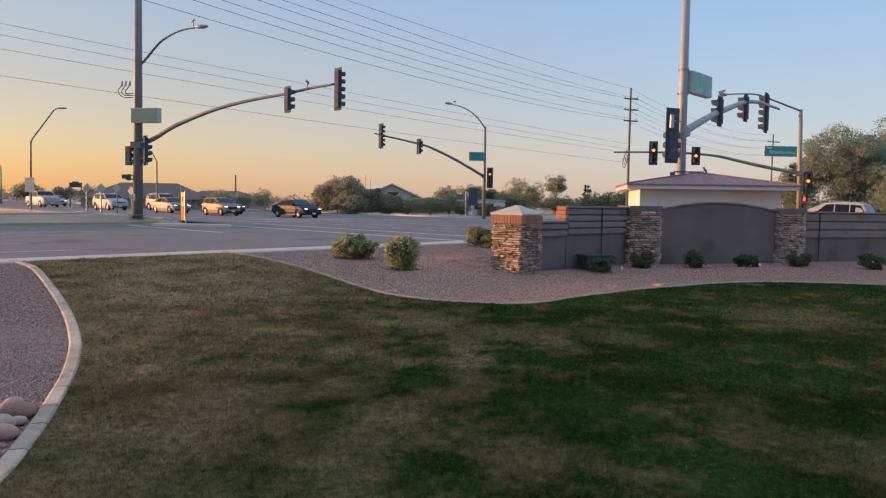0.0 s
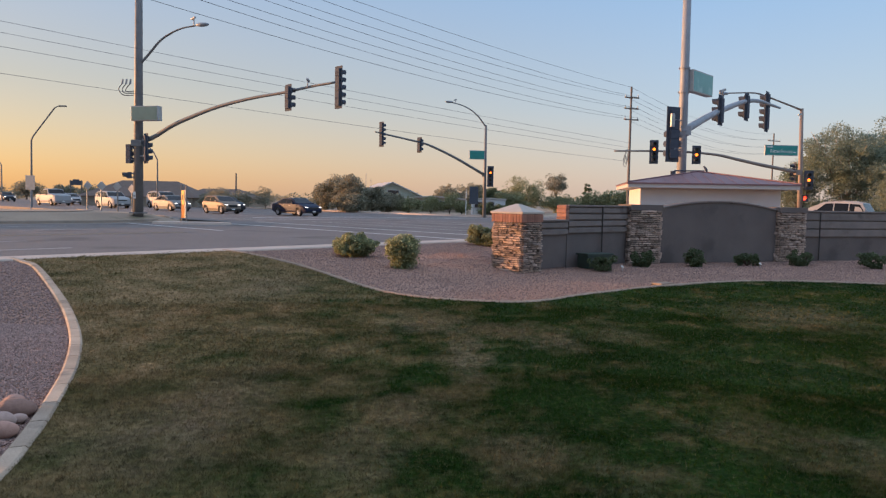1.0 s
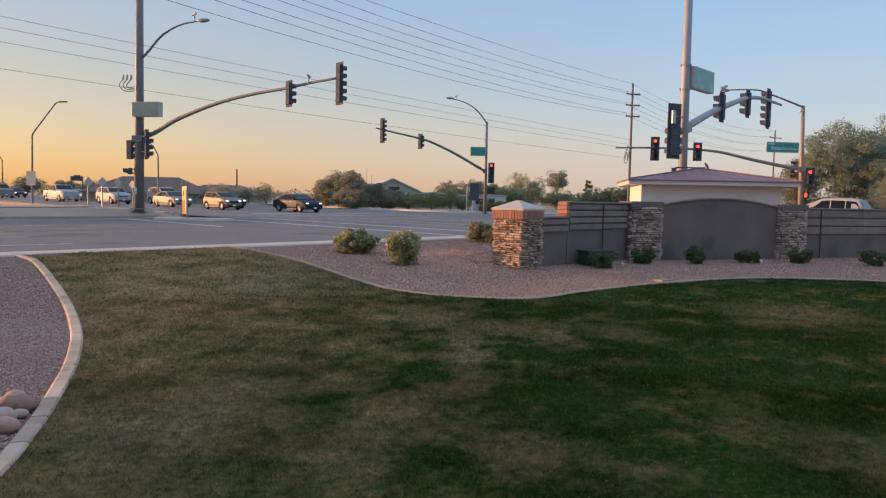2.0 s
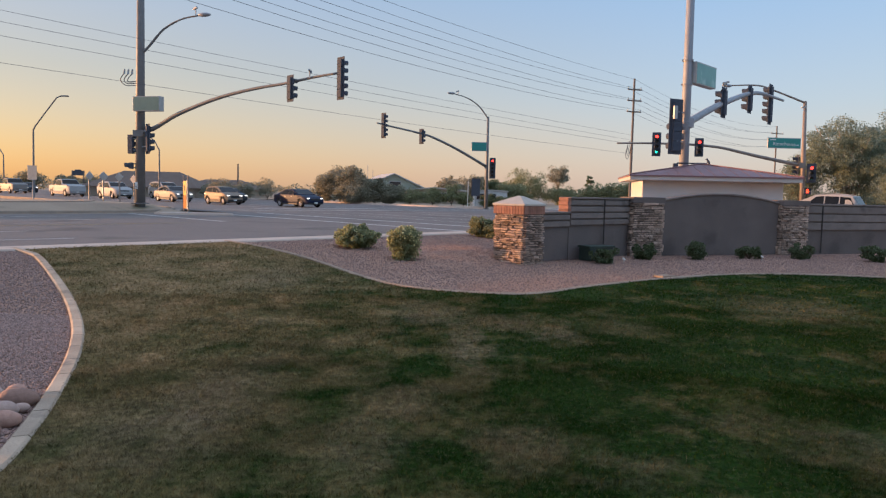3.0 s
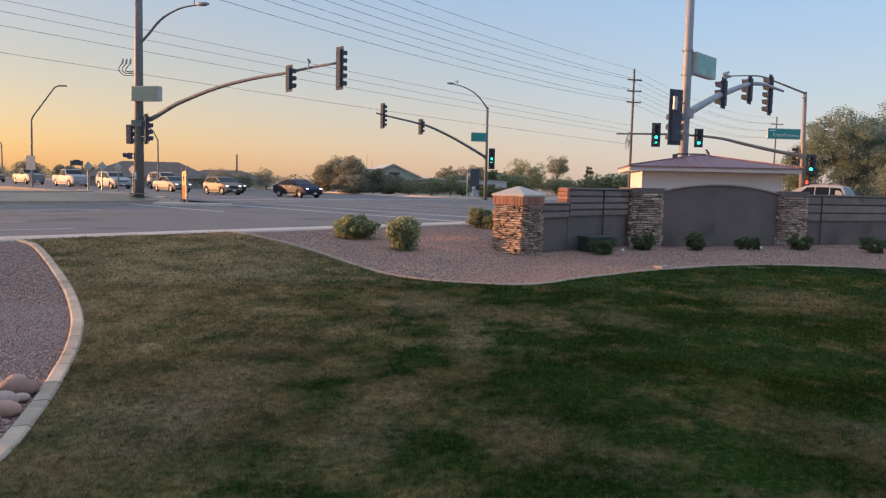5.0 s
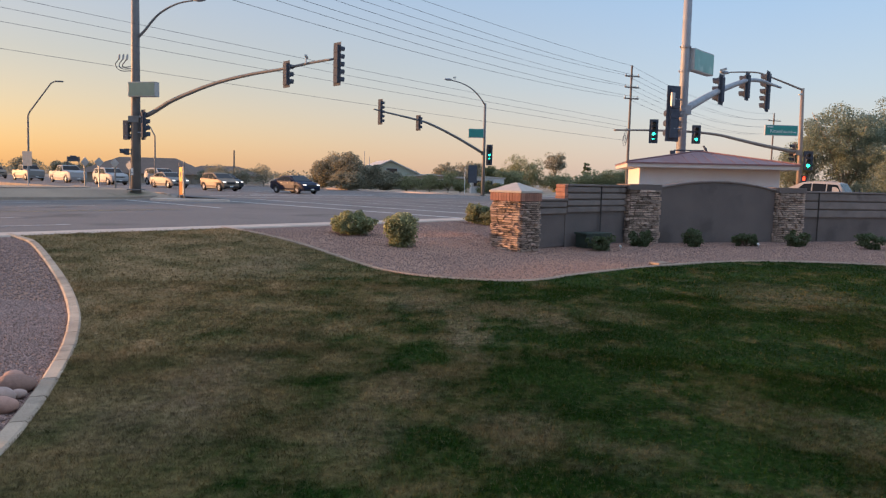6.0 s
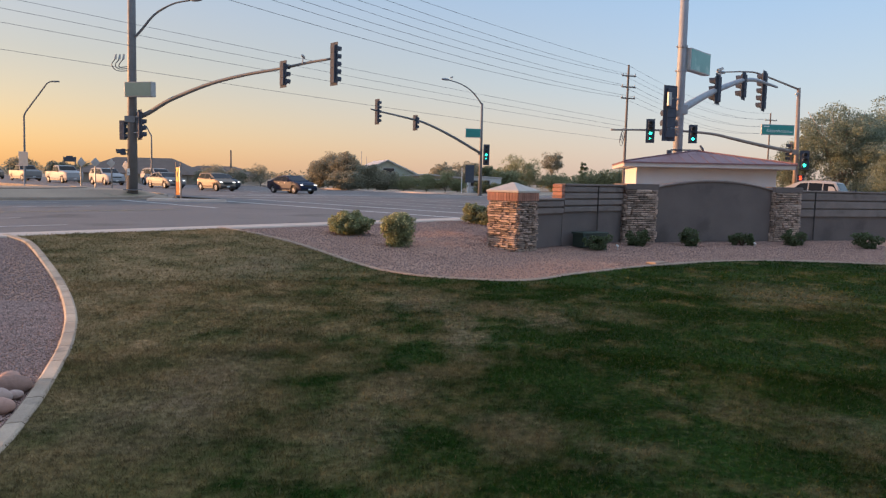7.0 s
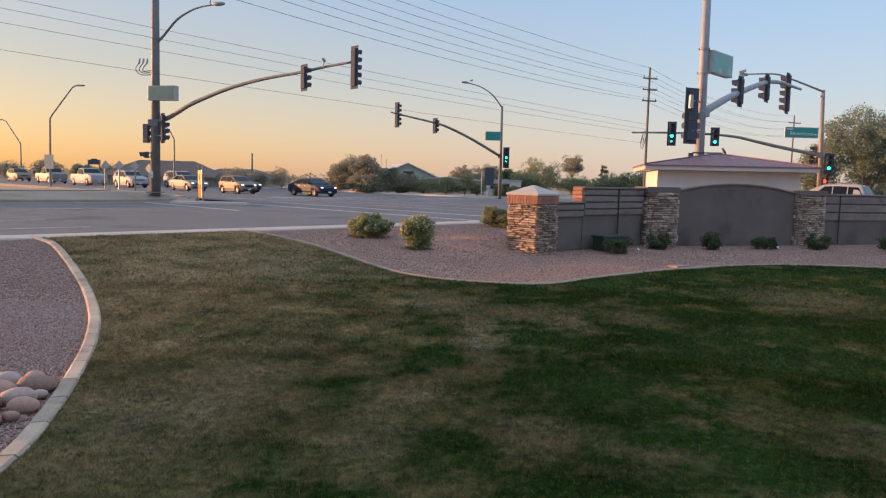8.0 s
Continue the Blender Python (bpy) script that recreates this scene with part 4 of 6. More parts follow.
mast_pole(RR_BASE, (24.62, 52.0, 8.5), [(24.55, 52.0, 4.11), (21.84, 51.6, 4.55), (20.01, 51.33, 4.89), (18.56, 51.12, 5.15), (16.4, 50.79, 5.28), (13.76, 50.38, 5.27), (11.32, 50.0, 5.2)],
          [(24.63, 52.0, 8.39), (23.17, 51.22, 8.69), (21.84, 50.5, 8.95), (20.74, 49.89, 9.14), (19.67, 49.28, 9.1), (18.01, 48.31, 8.9)], 0.38, "tan steel signal pole with long mast arm across the street", M_STEEL_TAN)
signal_head(13.93, 49.9, 5.18, -100, 4, scale=0.95, lit=((0, "red", RED_ON), (1, "amber", AMBER_ON), (2, "green", GREEN_ON), (3, "arrow", ARROW_ON)))
signal_head(16.97, 50.5, 5.08, -100, 3, scale=0.95, lit=((0, "red", RED_ON), (1, "amber", AMBER_ON), (2, "green", GREEN_ON)))
signal_head(25.2, 51.7, 3.57, -105, 3, scale=1.0, lit=((0, "red", RED_ON), (1, "amber", AMBER_ON), (2, "green", GREEN_ON)), hung="steel pole", mount=(24.78, 52.0, 3.57))
signal_head(24.45, 52.3, 4.1, 175, 4, scale=0.85, hung="steel pole", mount=(24.76, 52.0, 4.1))
ped = thing("pedestrian_signal", pose(24.98, 51.7, 2.32, 0, 0, -15), "black pedestrian signal showing an orange hand", "pedestrian signal")
part("case", boxed((0, 0, 0), (0.46, 0.24, 0.46), None, 0.02), M_SIGNAL, ped)
part("hood", boxed((0, -0.2, 0.22), (0.46, 0.2, 0.02)), M_SIGNAL, ped)
bm = boxed((-0.01, -0.13, -0.05), (0.16, 0.012, 0.15), None, 0.004)
for i in range(4):
    box(bm, (-0.066 + i * 0.037, -0.13, 0.085 + (0.02 if i in (1, 2) else 0)), (0.026, 0.012, 0.13))
box(bm, (0.095, -0.13, 0.0), (0.05, 0.012, 0.03), Matrix.Rotation(radians(-40), 3, "Y"))
part("hand_symbol", bm, M_GLOW_HAND, ped, "glowing orange hand symbol")
box_sign("street_name_sign", (22.0, 51.55, 5.22), (24.35, 51.75, 5.22), 0.72, 0.10, M_SIGN_GREEN, "green street name sign lettered Rittenhouse in white", "Rittenhouse")
bracket_camera(24.45, 51.8, 8.0, 200)


# ---- foliage ----
def leaf_cloud(rng, centres, radii, per, size, flat=1.0, aspect=0.55):
    """Leaves as small bent quads scattered round clump centres; returns arrays of vertices and faces."""
    c = np.repeat(np.asarray(centres, float), per, axis=0)
    r = np.repeat(np.asarray(radii, float), per)[:, None]
    k = len(c)
    d = rng.normal(size=(k, 3))
    d /= np.linalg.norm(d, axis=1)[:, None]
    p = c + d * r * rng.uniform(0.25, 1.0, (k, 1)) ** 0.6 * np.array([1, 1, flat])
    a = rng.normal(size=(k, 3))
    a /= np.linalg.norm(a, axis=1)[:, None]
    b = np.cross(a, rng.normal(size=(k, 3)))
    b /= np.linalg.norm(b, axis=1)[:, None]
    s = size * rng.uniform(0.6, 1.4, (k, 1))
    v = np.stack([p - a * s, p + b * s * aspect, p + a * s, p - b * s * aspect], 1).reshape(-1, 3)
    f = np.arange(4 * k).reshape(-1, 4)
    return v, f


def cloud_mesh(name, v, f, mat, parent=None, label=""):
    me = bpy.data.meshes.new(name)
    me.vertices.add(len(v))
    me.vertices.foreach_set("co", np.asarray(v, np.float32).ravel())
    k = f.shape[1]
    me.loops.add(f.size)
    me.loops.foreach_set("vertex_index", f.ravel().astype(np.int32))
    me.polygons.add(len(f))
    me.polygons.foreach_set("loop_start", np.arange(0, f.size, k, dtype=np.int32))
    me.materials.append(mat)
    me.update(calc_edges=True)
    ob = new(name, me)
    if parent:
        ob.parent = parent
    if label:
        tagged(ob, label)
    return ob


def tree(name, x, y, z, height, width, mat, label, seed, trunk=0.25, clear=0.25, clumps=60, per=70, leaf=0.14, limbs=6, group="", spread=1.0, clump=0.16, bark=None):
    """A tapered trunk that forks into limbs, and a crown of leaf clumps with gaps; clear: the share of the height without leaves."""
    rng = np.random.default_rng(seed)
    t = thing(name, pose(x, y, z, 0, 0, 0), label, "tree", group)
    fork = height * max(clear, 0.1)
    bm = bmesh.new()
    lean = rng.uniform(-0.05, 0.05, 2) * height
    tube(bm, [(0, 0, -0.2), (lean[0] * 0.4, lean[1] * 0.4, fork * 0.5), (lean[0], lean[1], fork * 1.1)], [trunk, trunk * 0.8, trunk * 0.6], 8)
    tips = []
    for i in range(limbs):
        a = math.tau * i / limbs + rng.uniform(-0.4, 0.4)
        rr = width / 2 * rng.uniform(0.35, 0.75)
        hz = fork + (height - fork) * rng.uniform(0.45, 0.85)
        end = Vector((rr * math.cos(a), rr * math.sin(a), hz))
        mid = Vector((lean[0], lean[1], fork)).lerp(end, 0.5) + Vector((0, 0, 0.1 * height * rng.uniform(0.2, 1)))
        tube(bm, [(lean[0], lean[1], fork * 0.85), mid, end], [trunk * 0.5, trunk * 0.3, trunk * 0.08], 6)
        tips.append(end)
        for _ in range(2):
            e2 = mid + Vector(rng.normal(size=3)) * width * 0.13
            tube(bm, [mid, mid.lerp(e2, 0.5), e2], [trunk * 0.2, trunk * 0.13, trunk * 0.05], 5)
    bmesh.ops.recalc_face_normals(bm, faces=bm.faces)
    part("trunk", bm, bark or M_BARK, t, smooth=True)
    foot = height * clear * 0.9
    cz, rz = (height + foot) / 2, (height - foot) / 2
    d = rng.normal(size=(clumps, 3))
    d /= np.linalg.norm(d, axis=1)[:, None]
    q = d * rng.uniform(0.15, 1.0, (clumps, 1)) ** 0.45
    # bulges give the crown an uneven outline
    bulge = np.array([0.8 + 0.35 * noise.noise(Vector(v) * 1.7 + Vector((seed * 3.1, 0, 0))) for v in d])[:, None]
    q = q * bulge * np.array([width / 2 * spread, width / 2 * spread, rz]) + np.array([0, 0, cz])
    rad = rng.uniform(0.6, 1.25, clumps) * width * clump
    v, f = leaf_cloud(rng, q, rad, per, leaf, 0.7)
    cloud_mesh("crown", v, f, mat, t)
    return t


def shrub(name, x, y, width, height, mat, label, seed, leaf=0.035, clumps=45, per=60, flowers=0, category="bush", base=None, group=""):
    rng = np.random.default_rng(seed)
    s = thing(name, pose(x, y, lift(x, y) - 0.03 if base is None else base, 0, 0, 0), label, category, group)
    bm = bmesh.new()
    for i in range(7):
        a = rng.uniform(0, math.tau)
        tube(bm, [(0, 0, 0), (0.3 * width * math.cos(a) * 0.5, 0.3 * width * math.sin(a) * 0.5, height * 0.4), (0.36 * width * math.cos(a), 0.36 * width * math.sin(a), height * 0.75)],
             [0.02, 0.014, 0.006], 5)
    part("stems", bm, M_BARK, s)
    d = rng.normal(size=(clumps, 3))
    d /= np.linalg.norm(d, axis=1)[:, None]
    q = d * rng.uniform(0.2, 1, (clumps, 1)) ** 0.4 * rng.uniform(0.75, 1.05, (clumps, 1)) * np.array([width / 2 * 0.92, width / 2 * 0.92, height * 0.50]) + np.array([0, 0, height * 0.42])
    q[:, 2] = np.maximum(q[:, 2], 0.07)
    v, f = leaf_cloud(rng, q, rng.uniform(0.7, 1.2, clumps) * min(width, height) * 0.19, per, leaf, 0.9)
    cloud_mesh("foliage", v, f, mat, s)
    if flowers:
        top = q[np.argsort(q[:, 2])[-clumps // 2:]]
        v, f = leaf_cloud(rng, top, np.full(len(top), min(width, height) * 0.17), flowers, leaf * 0.8, 0.9, 0.9)
        cloud_mesh("blossom", v, f, M_FLOWER, s, "small pale yellow flowers")
    return s


# shrubs in the gravel bed
shrub("shrub", -2.28, 19.15, 1.26, 0.62, M_LEAF_SHRUB, "rounded olive green shrub in the gravel bed", 11, 0.032, 110, 100, 9)
shrub("shrub", -0.93, 17.45, 0.80, 0.90, M_LEAF_SHRUB, "upright green shrub with pale yellow flowers in gravel", 12, 0.028, 100, 100, 22)
shrub("shrub", 1.15, 24.3, 0.86, 0.74, M_LEAF, "round green shrub beside the stone pillar", 13, 0.035, 50, 80)
shrub("shrub", 1.72, 24.0, 0.9, 0.66, M_LEAF, "round green shrub beside the stone pillar", 23, 0.035, 50, 80)
for i, (x, y, w, h) in enumerate(((4.05, 18.75, 0.80, 0.46), (5.45, 20.4, 0.80, 0.50), (7.05, 20.75, 0.66, 0.58), (8.78, 21.4, 0.84, 0.44), (10.5, 21.75, 0.88, 0.50), (12.35, 21.3, 0.95, 0.54))):
    shrub("shrub", x, y, w, h, M_LEAF_DARK, "small dark green shrub in front of the wall", 30 + i, 0.03, 34, 70, group="shrubs along the wall")

# trees beyond the intersection
for i, (x, y, h, w, mat) in enumerate(((-12.0, 84, 4.6, 5.5, M_LEAF_GREY), (-10.2, 82, 4.5, 4.6, M_LEAF_GREY), (-8.0, 83, 3.3, 4.4, M_LEAF_GREY), (-13.6, 85, 3.6, 3.6, M_LEAF_GREY), (-6.2, 85, 2.3, 4.0, M_LEAF_GREY), (-10.0, 80.5, 2.2, 5.0, M_LEAF_GREY))):
    tree("desert_tree", x, y, 0.1, h, w, mat, "dense grey green mesquite tree at the roadside", 50 + i, 0.12, 0.0, 85, 190, 0.075, clump=0.15)
for i, (x, y, h, w) in enumerate(((-26.3, 88, 2.9, 4.0), (-21.5, 90, 3.0, 3.4), (-24.6, 91, 2.5, 3.4), (-29.0, 92, 2.2, 3.0))):
    tree("desert_bush", x, y, 0.1, h, w, M_LEAF_GREY, "sparse grey green desert bush", 60 + i, 0.05, 0.02, 44, 85, 0.06)
for i, (x, y, h, w) in enumerate(((-4.0, 84, 1.9, 3.6), (-1.4, 83, 2.2, 3.2), (0.6, 83, 2.6, 3.0), (2.0, 84, 1.7, 2.6), (4.8, 86, 1.4, 2.6), (6.4, 85, 1.3, 2.2))):
    tree("desert_bush", x, y, 0.1, h, w, M_LEAF, "green bush along the far roadside", 70 + i, 0.06, 0.0, 40, 120, 0.065)
for i, (x, y, h, w, mat) in enumerate(((1.0, 128, 4.6, 6, M_LEAF_GREY), (4.6, 130, 5.0, 6, M_LEAF_GREY), (8.4, 126, 4.2, 5, M_LEAF_DARK), (-6.2, 135, 3.4, 5, M_LEAF_GREY), (12.0, 112, 5.2, 8.0, M_LEAF),
                                       (17.5, 112, 2.8, 7, M_LEAF), (22.0, 110, 3.4, 6, M_LEAF), (25.5, 108, 3.9, 6.5, M_LEAF), (29.0, 112, 3.3, 6, M_LEAF), (9.0, 100, 3.0, 5, M_LEAF))):
    tree("distant_tree", x, y, 0.1, h, w, mat, "distant olive green tree behind the intersection", 80 + i, 0.16, 0.04, 70, 130, 0.095, clump=0.13)
tree("tall_tree", 17.4, 116, 0.1, 6.3, 4.2, M_LEAF_GREY, "tall thin-trunked tree with a rounded top", 95, 0.14, 0.45, 46, 110, 0.085)
tree("conifer", 22.6, 118, 0.1, 5.4, 1.7, M_LEAF_DARK, "narrow dark conifer in the distance", 96, 0.12, 0.15, 34, 90, 0.085)
tree("shade_tree", 39.6, 74, 0.1, 10.7, 10.4, M_LEAF_HAZED, "large spreading shade tree with pale forked limbs", 97, 0.26, 0.12, 190, 230, 0.085, 8, clump=0.105, bark=M_BARK_PALE)
tree("shade_tree", 47.0, 76, 0.1, 11.2, 12.5, M_LEAF_HAZED, "large spreading shade tree with pale forked limbs", 98, 0.26, 0.12, 190, 230, 0.085, 8, clump=0.105, bark=M_BARK_PALE)
tree("shade_tree", 35.9, 76, 0.1, 6.4, 5.5, M_LEAF_HAZED, "mid-sized shade tree beside the larger ones", 120, 0.2, 0.14, 80, 170, 0.08, 6)
tree("shade_tree", 42.0, 68, 0.1, 6.4, 6.0, M_LEAF_HAZED, "lower olive green tree beside the large one", 99, 0.18, 0.14, 80, 170, 0.08, 6)
for i, (x, y, h, w) in enumerate(((-84, 150, 3.9, 7), (-77, 152, 3.5, 6), (-92, 150, 3.2, 9), (-70, 150, 2.8, 8), (-62, 148, 2.5, 8), (-55, 146, 2.2, 9))):
    tree("distant_tree", x, y, 0.1, h, w, M_LEAF_GREY, "distant hazy tree on the horizon", 100 + i, 0.2, 0.2, 50, 90, 0.13)

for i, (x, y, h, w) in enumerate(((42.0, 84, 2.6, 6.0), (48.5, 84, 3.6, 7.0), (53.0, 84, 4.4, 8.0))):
    tree("desert_bush", x, y, 0.1, h, w, M_LEAF_HAZED, "low haze-paled green bush under the shade trees", 130 + i, 0.06, 0.0, 60, 130, 0.08)

# low far woods and scrub along the horizon
rng = np.random.default_rng(5)
cs, rs = [], []
for a in np.arange(-62, 64, 0.5):
    for _ in range(2):
        dist = rng.uniform(190, 320)
        h = rng.uniform(0.8, 2.6)
        cs.append((dist * math.sin(radians(a)), dist * math.cos(radians(a)), h * 0.7))
        rs.append(h)
v, f = leaf_cloud(rng, cs, rs, 60, 0.35, 0.8)
tagged(cloud_mesh("far_scrub", v, f, M_LEAF_GREY), "low hazy scrub along the horizon", "scrub", kind="stuff")


# ---- vehicles ----
WHITE = paint("white_car_paint", (0.36, 0.355, 0.35), 0.5)
SILVER = paint("silver_car_paint", (0.22, 0.207, 0.193), 0.5, 0.1)
BEIGE = paint("champagne_car_paint", (0.24, 0.185, 0.14), 0.5, 0.1)
BLUE = paint("dark_blue_car_paint", (0.012, 0.018, 0.044), 0.5, 0.0, 0.02)
DARK = paint("charcoal_car_paint", (0.05, 0.05, 0.055), 0.4, 0.2)
# side outlines from the rear over the roof to the front, in shares of length and height; roof points 3 to 5 hold the glass
KINDS = {
    "sedan": dict(prof=[(-0.49, 0.26), (-0.50, 0.45), (-0.485, 0.66), (-0.37, 0.70), (-0.19, 0.95), (-0.02, 1.0), (0.08, 0.97), (0.24, 0.69), (0.40, 0.60), (0.48, 0.48), (0.50, 0.34), (0.49, 0.20)],
                  rear=(3, 4), wind=(6, 7), belt=0.66, wheel=0.33, axle=(-0.29, 0.31),
                  glass=[[(-0.30, 0.70), (-0.165, 0.90), (-0.045, 0.935), (-0.045, 0.70)], [(-0.03, 0.70), (-0.03, 0.935), (0.06, 0.915), (0.19, 0.70)]]),
    "hatch": dict(prof=[(-0.49, 0.24), (-0.50, 0.45), (-0.49, 0.62), (-0.455, 0.70), (-0.37, 0.96), (-0.12, 1.0), (0.06, 0.97), (0.27, 0.68), (0.41, 0.58), (0.485, 0.47), (0.50, 0.32), (0.49, 0.18)],
                  rear=(3, 4), wind=(6, 7), belt=0.64, wheel=0.32, axle=(-0.32, 0.33),
                  glass=[[(-0.40, 0.70), (-0.345, 0.90), (-0.13, 0.94), (-0.13, 0.66)], [(-0.11, 0.66), (-0.11, 0.94), (0.04, 0.915), (0.21, 0.66)]]),
    "suv": dict(prof=[(-0.49, 0.26), (-0.50, 0.45), (-0.495, 0.60), (-0.475, 0.68), (-0.40, 0.96), (-0.20, 1.0), (0.07, 0.98), (0.22, 0.70), (0.40, 0.64), (0.485, 0.54), (0.50, 0.34), (0.49, 0.20)],
                rear=(3, 4), wind=(6, 7), belt=0.64, wheel=0.37, axle=(-0.30, 0.31),
                glass=[[(-0.43, 0.68), (-0.375, 0.91), (-0.25, 0.93), (-0.25, 0.68)], [(-0.235, 0.68), (-0.235, 0.93), (-0.06, 0.94), (-0.06, 0.66)], [(-0.045, 0.66), (-0.045, 0.94), (0.055, 0.925), (0.175, 0.68)]]),
    "pickup": dict(prof=[(-0.49, 0.30), (-0.50, 0.45), (-0.495, 0.63), (-0.135, 0.635), (-0.115, 0.96), (-0.02, 1.0), (0.10, 0.98), (0.20, 0.70), (0.42, 0.66), (0.49, 0.60), (0.50, 0.34), (0.49, 0.22)],
                   rear=(3, 4), wind=(6, 7), belt=0.63, wheel=0.40, axle=(-0.31, 0.32),
                   glass=[[(-0.10, 0.66), (-0.09, 0.92), (0.0, 0.935), (0.0, 0.66)], [(0.012, 0.66), (0.012, 0.935), (0.085, 0.925), (0.165, 0.68)]]),
}


def car(name, kind, length, width, height, coat, label, m, lit=True):
    """A vehicle along +X: body, glass, lamps, mirrors, grille, handles and four wheels on the ground at z = 0."""
    k = KINDS[kind]
    c = thing(name, m, label, "truck" if kind == "pickup" else "car", "queue of vehicles")
    prof = [(x * length, z * height) for x, z in k["prof"]]
    belt = k["belt"] * height
    wr = k["wheel"]
    axles = [a * length for a in k["axle"]]

    def half(x, z):
        w = width / 2 * (1 - 0.17 * min(max((z - belt) / (height - belt), 0), 1))
        e = max(abs(x) / (length / 2) - 0.72, 0) / 0.28
        return w * (1 - 0.14 * e * e) * (1 - 0.05 * max(0.45 * height - z, 0) / (0.45 * height))

    bm = bmesh.new()
    low = []
    floor_z = 0.14 * height
    for ax in reversed(axles):
        r = wr + 0.06
        low += [(ax + r * math.cos(a), max(floor_z, wr + r * math.sin(a))) for a in np.linspace(-0.25, math.pi + 0.25, 10)]
    outline = prof + low
    ring = [bm.verts.new((x, 0, z)) for x, z in outline]
    f = bm.faces.new(ring)
    bmesh.ops.triangulate(bm, faces=[f], ngon_method="EAR_CLIP")
    for z in (0.30 * height, 0.48 * height, belt, belt + 0.15 * height, belt + 0.27 * height):
        bmesh.ops.bisect_plane(bm, geom=bm.verts[:] + bm.edges[:] + bm.faces[:], plane_co=(0, 0, z), plane_no=(0, 0, 1))
    for x in (-0.44, -0.36, 0.36, 0.44):
        bmesh.ops.bisect_plane(bm, geom=bm.verts[:] + bm.edges[:] + bm.faces[:], plane_co=(x * length, 0, 0), plane_no=(1, 0, 0))
    edge = {v for e in bm.edges if e.is_boundary for v in e.verts}
    left = {v: v for v in bm.verts}
    src, src_f = bm.verts[:], bm.faces[:]
    right = {v: bm.verts.new((v.co.x, 0, v.co.z)) for v in src}
    loop = [e for e in bm.edges if e.is_boundary]
    soft = 0.045
    for v in src:
        y = half(v.co.x, v.co.z)
        right[v].co.y = -(y - (soft if v in edge else 0))
        v.co.y = y - (soft if v in edge else 0)
    for fc in src_f:
        bm.faces.new([right[v] for v in reversed(fc.verts)])
    for e in loop:
        a, b = e.verts
        bm.faces.new((a, b, right[b], right[a]))
    bmesh.ops.recalc_face_normals(bm, faces=bm.faces)
    body = part("body", bm, coat, c)

    def pane(name, poly, mat, parent, push=0.012):
        for s in (1, -1):
            bm = bmesh.new()
            vs = [bm.verts.new((x * length, s * (half(x * length, z * height) + push), z * height)) for x, z in poly]
            f = bm.faces.new(vs)
            ext = bmesh.ops.extrude_face_region(bm, geom=[f])
            bmesh.ops.translate(bm, vec=(0, -s * 0.03, 0), verts=[v for v in ext["geom"] if isinstance(v, bmesh.types.BMVert)])
            bmesh.ops.recalc_face_normals(bm, faces=bm.faces)
            part(name, bm, mat, parent)

    for g in k["glass"]:
        pane("side_window", g, M_CARGLASS, c)
    for nm, (i, j), sgn in (("rear_window", k["rear"], -1), ("windscreen", k["wind"], 1)):
        a, b = Vector((prof[i][0], 0, prof[i][1])), Vector((prof[j][0], 0, prof[j][1]))
        nrm = Vector((b.z - a.z, 0, -(b.x - a.x))).normalized() * -1
        if nrm.x * sgn < 0:
            nrm = -nrm
        p, q = a.lerp(b, 0.10) + nrm * 0.012, a.lerp(b, 0.92) + nrm * 0.012
        bm = bmesh.new()
        front = [bm.verts.new((v.x, s * (half(v.x, v.z) - 0.09), v.z)) for v, s in ((p, 1), (p, -1), (q, -1), (q, 1))]
        f = bm.faces.new(front)
        ext = bmesh.ops.extrude_face_region(bm, geom=[f])
        bmesh.ops.translate(bm, vec=-nrm * 0.03, verts=[v for v in ext["geom"] if isinstance(v, bmesh.types.BMVert)])
        bmesh.ops.recalc_face_normals(bm, faces=bm.faces)
        part(nm, bm, M_CARGLASS, c)
    nose, zl = length / 2, 0.50 * height
    tall = kind in ("pickup", "suv")
    for s in (1, -1):
        part("headlamp", boxed((nose * 0.925, s * width * 0.36, zl), (0.20, 0.24, 0.07), Matrix.Rotation(radians(-s * 14), 3, "Z"), 0.03), M_HEADLAMP if lit else M_HEADLAMP_OFF, c, "lit headlamp" if lit else "")
        part("tail_lamp", boxed((-nose * 0.962, s * width * 0.38, 0.56 * height), (0.14, 0.18, 0.26 if tall else 0.15), None, 0.02), M_TAIL, c)
        part("mirror", boxed(((0.17 if kind != "pickup" else 0.15) * length, s * (width / 2 + 0.07), belt + 0.08), (0.12, 0.18, 0.14), None, 0.03), coat if not tall else M_PLASTIC, c)
        for x in ((-0.12, 0.06) if kind != "pickup" else (-0.03, 0.08)):
            part("door_handle", boxed((x * length, s * (half(x * length, belt - 0.1) + 0.012), belt - 0.10), (0.17, 0.03, 0.03), None, 0.008), M_RIM, c)
    part("grille", boxed((nose * 0.965, 0, 0.42 * height), (0.10, width * 0.48, 0.16 * height), None, 0.02), M_PLASTIC, c)
    part("front_bumper", boxed((nose * 0.955, 0, 0.23 * height), (0.16, width * 0.80, 0.10 * height), None, 0.03), M_RIM if kind == "pickup" else M_PLASTIC, c)
    part("rear_bumper", boxed((-nose * 0.965, 0, 0.27 * height), (0.14, width * 0.80, 0.10 * height), None, 0.03), M_RIM if kind == "pickup" else M_PLASTIC, c)
    part("number_plate", boxed((nose + 0.0, 0, 0.26 * height), (0.02, 0.30, 0.11)), M_SIGN_WHITE, c)
